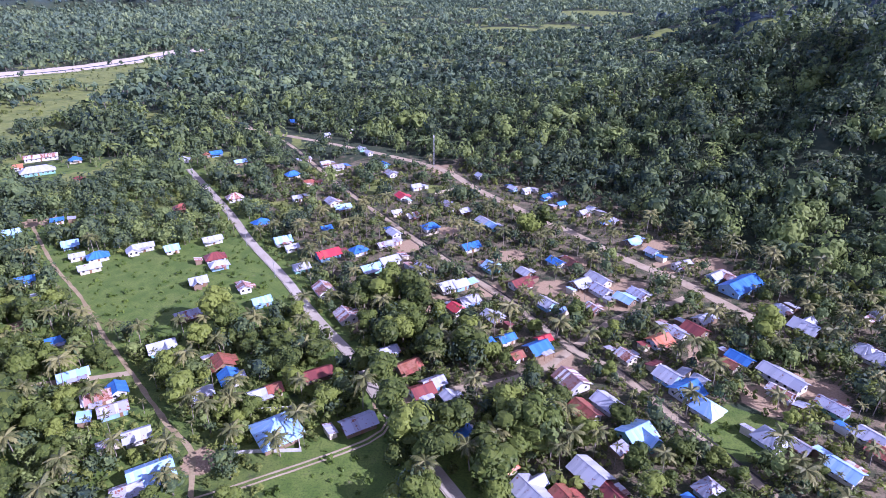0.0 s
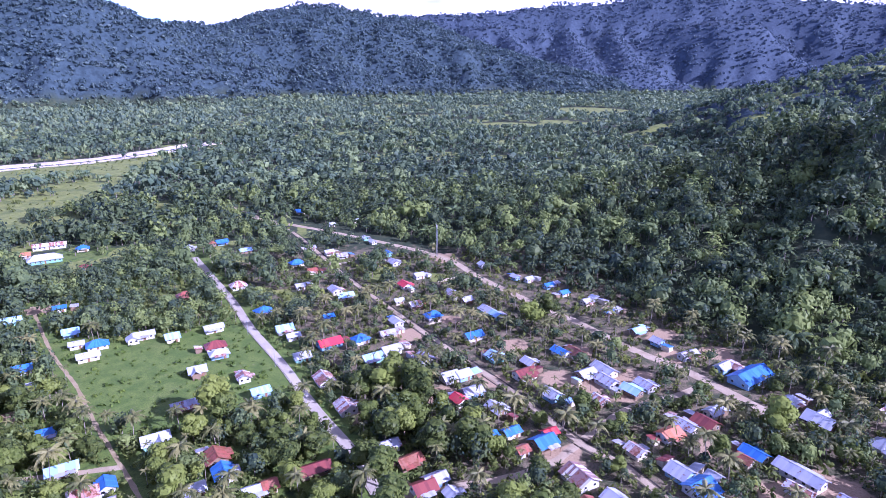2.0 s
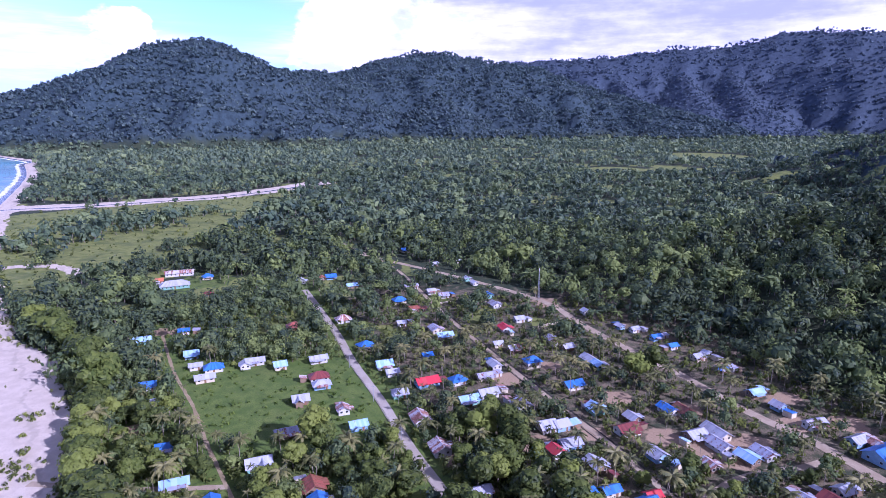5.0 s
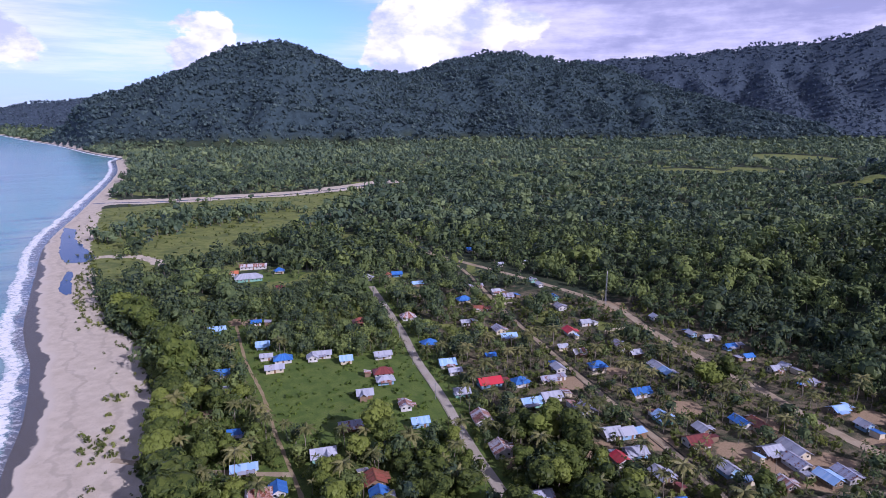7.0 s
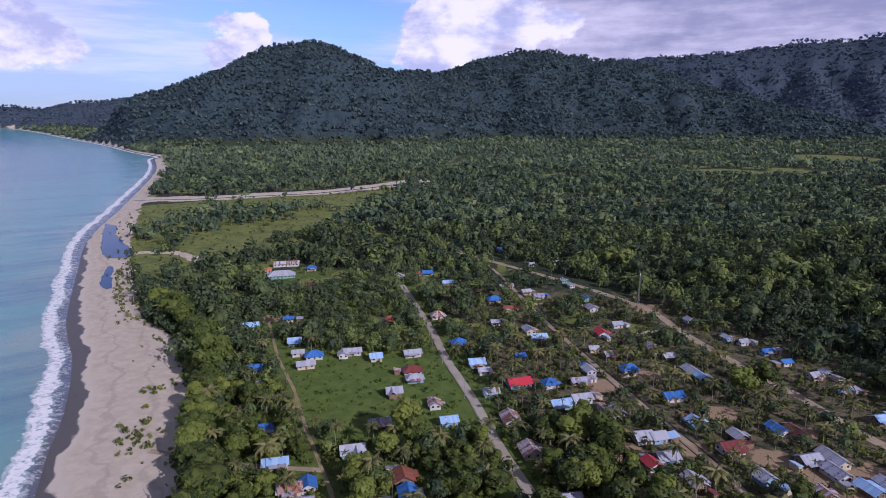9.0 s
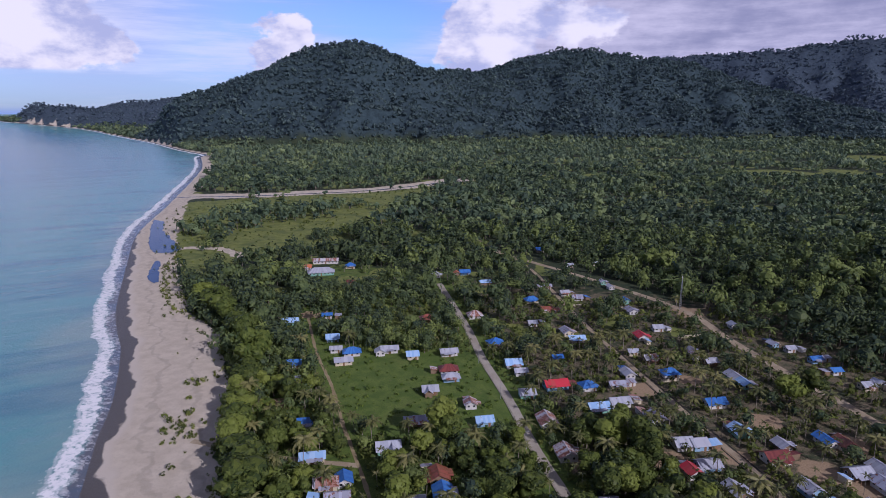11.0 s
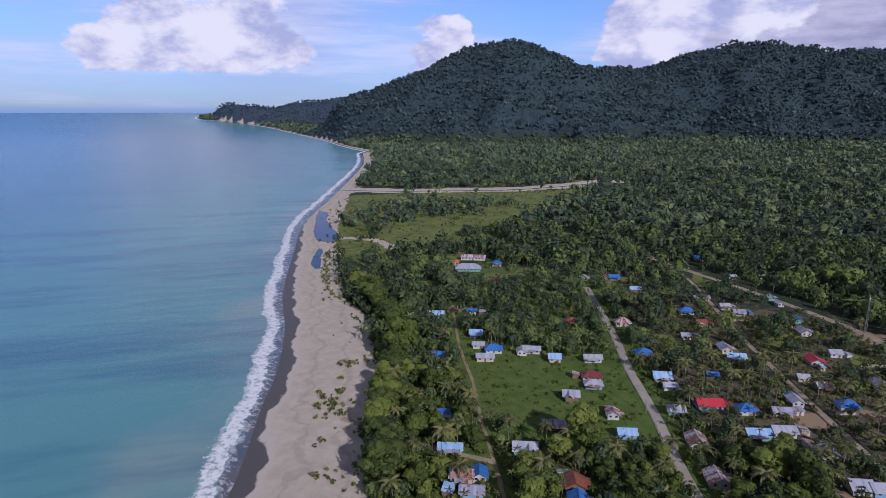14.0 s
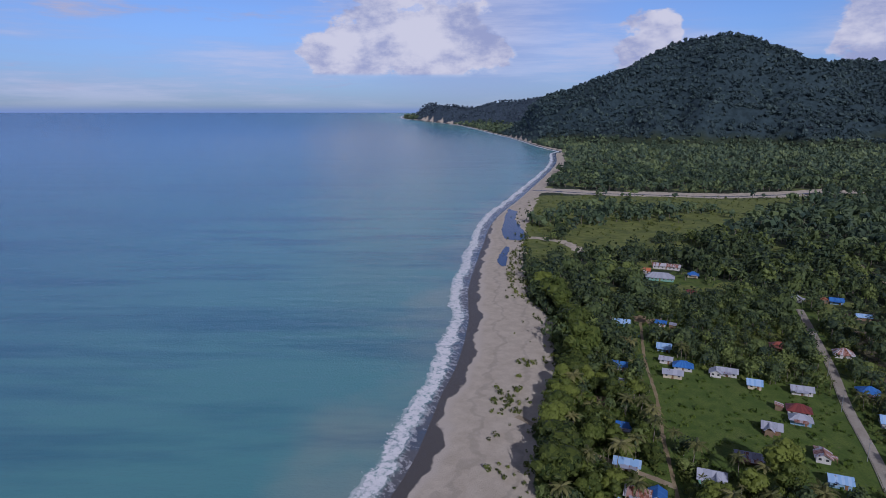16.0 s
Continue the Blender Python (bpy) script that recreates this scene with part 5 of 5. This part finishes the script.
def clear_of(x, y, near=True):
    """Where trees may stand: off the beach, the river, marsh, field, glades, roads and houses."""
    sd0 = shore_distance(x, y)
    ok = sd0 > beach_reach(x, y) + 1.5
    ok &= np.abs(line_distance(x, y, RIVER)) > 26 + 9 * lumps(x, y, 130, 2)
    ok &= np.hypot(x + 668, y - 672) > 72
    wood = inside(x, y, CLUMP)
    for poly in (MARSH_RIVER, MARSH_INNER, MARSH_LOW):
        ok &= ~inside(x, y, poly) | wood
    ok &= ~(inside(x, y, OPEN_LAND) & (lumps(x, y, 95, 8) < 0.2)) | wood
    for a, b, c0, d0 in GLADES:
        ok &= np.hypot((x - a) / c0, (y - b) / d0) > 1
    if near:
        for poly in (FIELD, LAWN, RUT_FIELD):
            ok &= ~inside(x, y, poly)
    return ok


# single trees that stand out
py_rng = random.Random(5)
for x, y, s in ((-12, 190, 1.6), (0, 185, 1.7), (10, 184, 1.6), (-20, 178, 1.5), (14, 172, 1.4), (-8, 200, 1.5), (-28, 192, 1.3), (-14, 140, 1.9), (3, 135, 1.8), (12, 121, 1.9), (23, 128, 1.7), (19, 141, 1.8), (-9, 131, 1.9), (-24, 165, 1.5),
                (-81, 192, 2.2), (-78, 189, 1.6), (-18, 156, 1.9), (-8, 130, 2.1), (-3, 124, 1.9), (26, 136, 2.0), (20, 134, 1.6), (-21, 210, 1.9), (-30, 212, 1.8), (-12, 208, 1.8), (-4, 172, 1.8),
                (8, 172, 1.8), (-14, 182, 1.6), (-78, 147, 1.6), (-54, 176, 1.5), (-50, 166, 1.4), (114, 186, 1.9), (42, 278, 2.0), (52, 291, 1.8), (-102, 123, 1.6), (-154, 196, 1.6), (51, 122, 1.5), (12, 117, 1.8), (-22, 228, 1.5)):
    plant("broad", x, y, s, py_rng)
for x, y in ((-57, 132), (-40, 136), (-44, 128), (-62, 148), (-148, 177), (-122, 146), (-72, 123), (-70, 116), (-87, 126), (-45, 284), (-6, 218), (80, 267), (-8, 399), (15, 130), (74, 182), (40, 186), (-54, 206), (-94, 116), (98, 224)):
    plant("coco", x, y, py_rng.uniform(0.85, 1.1), py_rng)

# tall trees along the back of the beach
for t in np.linspace(0, 1, 26):
    x, y = -128 - 190 * t + py_rng.uniform(-3, 3), 122 + 132 * t + py_rng.uniform(-3, 3)
    s = float(shore_distance([x], [y])[0])
    need = float(beach_reach(np.array([x]), np.array([y]))[0]) + py_rng.uniform(5, 12)
    plant("broad", x + (need - s) * 0.62, y + (need - s) * 0.78, py_rng.uniform(1.7, 2.6), py_rng)

# the village: single plants between the houses
VILLAGE_FAR = 310
x, y, rng = scatter(104, VILLAGE_FAR, -43, 60, 5.4, 11)
hill_s = (x - 168) * 0.735 + (y - 213) * 0.678
gap, rgap = house_gap(x, y), road_gap(x, y, True)
bare = np.zeros(len(x), bool)
for a, b, r0 in YARDS:
    bare |= np.hypot(x - a, y - b) < r0
ok = clear_of(x, y) & (gap > 1.6) & (rgap > 0.7) & ~(bare & (rng.random(len(x)) > 0.12)) & (hill_s < 6) & (rng.random(len(x)) < 0.86)
front = in_front(x, y)
SPILL = []
count = dict(broad=0, coco=0, areca=0, banana=0)
zz = land_height(x, y)
for i in np.flatnonzero(ok):
    east = x[i] + 0.62 * (y[i] - 150) > 8
    u = rng.random()
    kind = ("areca" if u < 0.30 else "coco" if u < 0.52 else "broad" if u < 0.85 else "banana") if east else ("areca" if u < 0.06 else "coco" if u < 0.22 else "broad" if u < 0.82 else "banana")
    if kind == "broad" and (gap[i] < 3.0 or rgap[i] < 2.6 or front[i]):
        kind = "banana" if rng.random() < 0.5 else "areca"
    if kind == "banana" and count[kind] > 290:
        kind = "areca"
    limit = dict(broad=225, coco=270, areca=300, banana=300)[kind]
    if count[kind] >= limit:
        if kind == "broad":
            SPILL.append((x[i], y[i]))
        continue
    count[kind] += 1
    if kind == "coco" and math.hypot(x[i], y[i]) > 190:
        kind = "coco_far"
    plant(kind, float(x[i]), float(y[i]), float(rng.uniform(0.65, 1.35)) if kind == "broad" else float(rng.uniform(0.75, 1.15)), py_rng, float(zz[i]))


x, y, rng = scatter(104, 400, -43, 60, 5.6, 13)
west = ((x + 0.62 * (y - 150) < 2) & ((np.hypot(x, y) < 300) | (x < -0.33 * y))) | ((x > 96) & (y < 215))
ok = (west | ((np.hypot(x, y) < 240) & (x > -30))) & clear_of(x, y) & (house_gap(x, y) > 3.2) & (road_gap(x, y, True) > 2.2) & ~in_front(x, y) & ((x - 168) * 0.735 + (y - 213) * 0.678 < 6) & (rng.random(len(x)) < 0.72)
for a, b, r0 in YARDS:
    ok &= np.hypot(x - a, y - b) > r0
SPILL += list(zip(x[ok], y[ok]))


def forest(name, tops, x, y, half, lift, mats, rng, label, trunk_r=0.0, spread=(0.6, 1.6)):
    """Many trees in one mesh, each a turned and sized crown on its trunk."""
    z = land_height(x, y)
    V, F, I, T, o0 = [], [], [], [], 0
    pick = rng.integers(0, len(tops), len(x))
    size = half * np.clip(np.exp(rng.normal(0, 0.34, len(x)) + 0.22 * lumps(x, y, 60, 12)), *spread)
    ang = rng.uniform(0, 6.28, len(x))
    tone = np.clip(rng.normal(0.43, 0.28, len(x)) + 0.5 * lumps(x, y, 90, 9) + 0.35 * lumps(x, y, 420, 4), 0, 1)
    hgt = lift * size * rng.uniform(0.85, 1.2, len(x))
    for k, (tv, tf) in enumerate(tops):
        s = np.flatnonzero(pick == k)
        if not len(s):
            continue
        ca, sa = np.cos(ang[s])[:, None], np.sin(ang[s])[:, None]
        q = size[s][:, None]
        vx = (tv[:, 0] * ca - tv[:, 1] * sa) * q + x[s][:, None]
        vy = (tv[:, 0] * sa + tv[:, 1] * ca) * q + y[s][:, None]
        vz = tv[:, 2] * q * rng.uniform(0.85, 1.35, (len(s), 1)) + (z[s] + hgt[s])[:, None]
        V.append(np.stack([vx, vy, vz], -1).reshape(-1, 3))
        F.append((tf[None] + (np.arange(len(s)) * len(tv))[:, None, None]).reshape(-1, 4) + o0)
        I.append(np.zeros(len(s) * len(tf), int))
        T.append(np.repeat(tone[s], len(tv)))
        o0 += len(s) * len(tv)
    if trunk_r:
        c4 = np.array([(1, 1), (-1, 1), (-1, -1), (1, -1)]) * trunk_r
        lo = np.stack([x[:, None] + c4[:, 0], y[:, None] + c4[:, 1], np.repeat((z - 0.4)[:, None], 4, 1)], -1)
        hi = np.stack([x[:, None] + c4[:, 0] * 0.5, y[:, None] + c4[:, 1] * 0.5, np.repeat((z + hgt)[:, None], 4, 1)], -1)
        V.append(np.concatenate([lo, hi], 1).reshape(-1, 3))
        tf = np.array([(0, 1, 5, 4), (1, 2, 6, 5), (2, 3, 7, 6), (3, 0, 4, 7)])
        F.append((tf[None] + (np.arange(len(x)) * 8)[:, None, None]).reshape(-1, 4) + o0)
        I.append(np.ones(4 * len(x), int))
        T.append(np.zeros(8 * len(x)))
    me = quads(name, np.vstack(V), np.vstack(F), mats, np.concatenate(I), np.concatenate(T))
    return tagged(new(name, me), label, "forest", kind="stuff")


BACK_TOPS = [crown(180 + s, 6, 46, 0.19, 1, 0.6, 0.85, 1.0 + 0.3 * (s % 3), True) for s in range(8)] + [join(palm_head(72, 10, 0.85))]
NEAR_TOPS = [crown(100 + s, 7, 112, 0.128, 2, 0.6, 0.85, 1.0 + 0.3 * (s % 3), True) for s in range(8)] + [join(palm_head(70, 11, 0.85)), join(palm_head(71, 12, 0.8, 0.2))]
MID_TOPS = [crown(120 + s, 5, 20, 0.28, 1, 0.55, 0.85, 1.0 + 0.3 * (s % 3), True) for s in range(8)]
FAR_TOPS = [crown(140 + s, 3, 12, 0.38, 1, 0.4, 0.95, 1.2, True) for s in range(8)]
RIM_TOPS = [crown(160 + s, 2, 7, 0.46, 1, 0.3, 0.9, 1.05, True) for s in range(8)]


def near_forest():
    x, y, rng = scatter(100, 640, -47, 64, 7.3, 21)
    d = np.hypot(x, y)
    s = (x - 168) * 0.735 + (y - 213) * 0.678
    hillside = (s > 12) | (x < -0.62 * y - 20)
    ok = clear_of(x, y) & (house_gap(x, y) > np.where(hillside, 5.0, 3.6)) & (road_gap(x, y, True) > np.where(hillside, 4.0, 2.6))
    ok &= (d > VILLAGE_FAR) | (s > 6)
    ok &= ~in_front(x, y) & ((clearing(x, y) < 0.5) | (rng.random(len(x)) < 0.1))
    thin = np.abs(x + 22 + (y - 225) * 0.45) < 130
    ok &= ~((d < 440) & thin & (s < 0) & (x > -0.4 * y) & (rng.random(len(x)) < 0.3))
    words = "dense green forest of broadleaf trees on hill and plain"
    for tops, keep, half, lift in ((NEAR_TOPS, ok & hillside & (d < 470), 5.9, 0.75), (NEAR_TOPS, ok & ~hillside & (d < 470), 4.6, 0.9), (BACK_TOPS, ok & (d >= 470), 5.9, 0.75)):
        forest("forest_trees", tops, x[keep], y[keep], half, lift, [LEAF_FOREST, BARK], rng, words, 0.2, (0.5, 2.2))


def mid_forest():
    x, y, rng = scatter(640, 1350, -40, 54, 11.2, 22)
    ok = clear_of(x, y, False) & (road_gap(x, y) > 5) & ((clearing(x, y) < 0.5) | (rng.random(len(x)) < 0.12))
    forest("forest_trees", MID_TOPS, x[ok], y[ok], 6.9, 0.9, [LEAF_MID_HAZE, BARK], rng, "dense green forest on the coastal plain", 0.25, (0.5, 1.8))


def far_forest():
    x, y, rng = scatter(1350, 2500, -38.5, 50, 17.6, 23)
    ok = clear_of(x, y, False) & ((clearing(x, y) < 0.5) | (rng.random(len(x)) < 0.12))
    x, y = x[ok], y[ok]
    up_ = ridge_height(x, y, RIDGES) > 25
    forest("forest_trees", FAR_TOPS, x[~up_], y[~up_], 8.2, 0.8, [LEAF_PLAIN_HAZE, BARK], rng, "green forest on the far coastal plain")
    forest("forest_trees", FAR_TOPS, x[up_], y[up_], 10.2, 0.4, [LEAF_MOUNTAIN_HAZE, BARK], rng, "dark forest on the mountain slope", 0.5)


def faces_bay(x, y):
    """Slopes towards the bay and the village; the far sides of the ridges are left bare."""
    d = np.hypot(x, y)
    return land_height(x * (1 - 90 / d), y * (1 - 90 / d)) < land_height(x, y) + 22


def mountain_forest():
    x, y, rng = scatter(2500, 4100, -20, 58, 16.6, 25)
    near = ridge_height(x, y, RIDGES)
    ok = (near > rise(x, y) + 14) & (near >= ridge_height(x, y, RANGE)) & (shore_distance(x, y) > 12) & faces_bay(x, y)
    forest("forest_trees", RIM_TOPS, x[ok], y[ok], 11.0, 0.3, [LEAF_MOUNTAIN_HAZE, BARK], rng, "dark forest on the mountain slope")


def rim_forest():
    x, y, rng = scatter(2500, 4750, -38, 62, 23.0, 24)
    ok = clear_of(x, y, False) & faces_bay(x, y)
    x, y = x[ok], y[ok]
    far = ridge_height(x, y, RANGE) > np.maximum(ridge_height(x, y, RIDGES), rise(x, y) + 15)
    forest("forest_trees", RIM_TOPS, x[far], y[far], 13.0, 0.1, [LEAF_RANGE_HAZE, BARK], rng, "forest on the far mountain range, its leaves tinted with painted haze", 0.0, (0.7, 1.25))
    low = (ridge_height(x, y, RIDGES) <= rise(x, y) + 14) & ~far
    forest("forest_trees", RIM_TOPS, x[low], y[low], 12.8, 0.5, [LEAF_PLAIN_HAZE, BARK], rng, "green forest on the far coastal plain")


BUSH_TOPS = [crown(200 + s, 3, 21, 0.30, 0, 0.5, 0.9, 1.0) for s in range(6)]
TUFT_TOPS = [crown(220 + s, 1, 8, 0.6, 0, 0.2, 0.8, 1.0) for s in range(4)]


def spilled_trees():
    p = np.array(SPILL)
    forest("village_trees", NEAR_TOPS[:8], p[:, 0], p[:, 1], 3.6, 0.95, [LEAF_FOREST, BARK], np.random.default_rng(8), "leafy garden trees among the houses of the village", 0.16, (0.6, 1.6))


def undergrowth(r0, r1, step, seed):
    x, y, rng = scatter(r0, r1, -44, 62, step, seed)
    s = (x - 168) * 0.735 + (y - 213) * 0.678
    g, r = house_gap(x, y), road_gap(x, y)
    ok = clear_of(x, y) & (g > 1.0) & (r > 0.9) & (s < 14) & (rng.random(len(x)) < 0.72)
    for a, b, r0 in YARDS:
        ok &= (np.hypot(x - a, y - b) > r0 * 0.85) | (rng.random(len(x)) < 0.12)
    forest("bushes", BUSH_TOPS, x[ok], y[ok], 1.7, 0.55, [BUSH, BARK], rng, "tangled green bushes and garden plants between the houses", 0.0, (0.4, 2.0))


def weeds():
    x, y, rng = scatter(105, 330, -44, 62, 2.6, 32)
    ok = (inside(x, y, FIELD) | inside(x, y, LAWN) | inside(x, y, RUT_FIELD)) & (house_gap(x, y) > 0.5) & (road_gap(x, y) > 0.4)
    ok &= rng.random(len(x)) < 0.25 + 0.4 * lumps(x, y, 30, 3)
    forest("weeds", TUFT_TOPS, x[ok], y[ok], 0.75, 0.25, [WEED, BARK], rng, "clumps of weeds in the short grass", 0.0, (0.4, 2.0))


def dune_plants():
    x, y, rng = scatter(110, 620, 20, 66, 2.8, 33)
    sd0 = shore_distance(x, y)
    reach = beach_reach(x, y)
    spit = np.abs(line_distance(x, y, spline([(-400, 364), (-344, 309), (-290, 266)], 10))) < 2.5 + 2.5 * lumps(x, y, 25, 1)
    edge_ = (sd0 > reach - 4 + 4 * lumps(x, y, 40, 5)) & (sd0 < reach + 3)
    mats_ = np.zeros(len(x), bool)
    for a, b, r0 in ((-180, 162, 7), (-173, 155, 5), (-187, 168, 6), (-205, 196, 6), (-160, 139, 4), (-142, 126, 5), (-322, 292, 7), (-340, 318, 6), (-250, 246, 5)):
        mats_ |= np.hypot(x - a, y - b) < r0 * (1 + 0.4 * lumps(x, y, 12, a))
    ok = (sd0 > 14) & ((mats_ & (rng.random(len(x)) < 0.8)) | (spit & (rng.random(len(x)) < 0.75)) | (edge_ & (rng.random(len(x)) < 0.5)) | ((sd0 > 22) & (sd0 < reach) & (rng.random(len(x)) < 0.006)))
    forest("dune_plants", BUSH_TOPS, x[ok], y[ok], 1.3, 0.4, [BUSH, BARK], rng, "low creeping plants and bushes on the upper sand", 0.0, (0.4, 2.2))


def marsh_plants():
    x, y, rng = scatter(350, 1150, 20, 56, 8.0, 34)
    ok = inside(x, y, MARSH_RIVER) | inside(x, y, MARSH_INNER) | inside(x, y, MARSH_LOW) | inside(x, y, OPEN_LAND)
    ok &= rng.random(len(x)) < 0.35 + 0.5 * lumps(x, y, 70, 2)
    forest("marsh_plants", BUSH_TOPS, x[ok], y[ok], 1.6, 0.4, [BUSH, BARK], rng, "scattered bushes and reeds on the open marsh", 0.0, (0.4, 2.4))


spilled_trees()
undergrowth(100, 230, 2.7, 31)
undergrowth(230, 400, 3.8, 35)
marsh_plants()
weeds()
dune_plants()
near_forest()
mid_forest()
far_forest()
mountain_forest()
rim_forest()
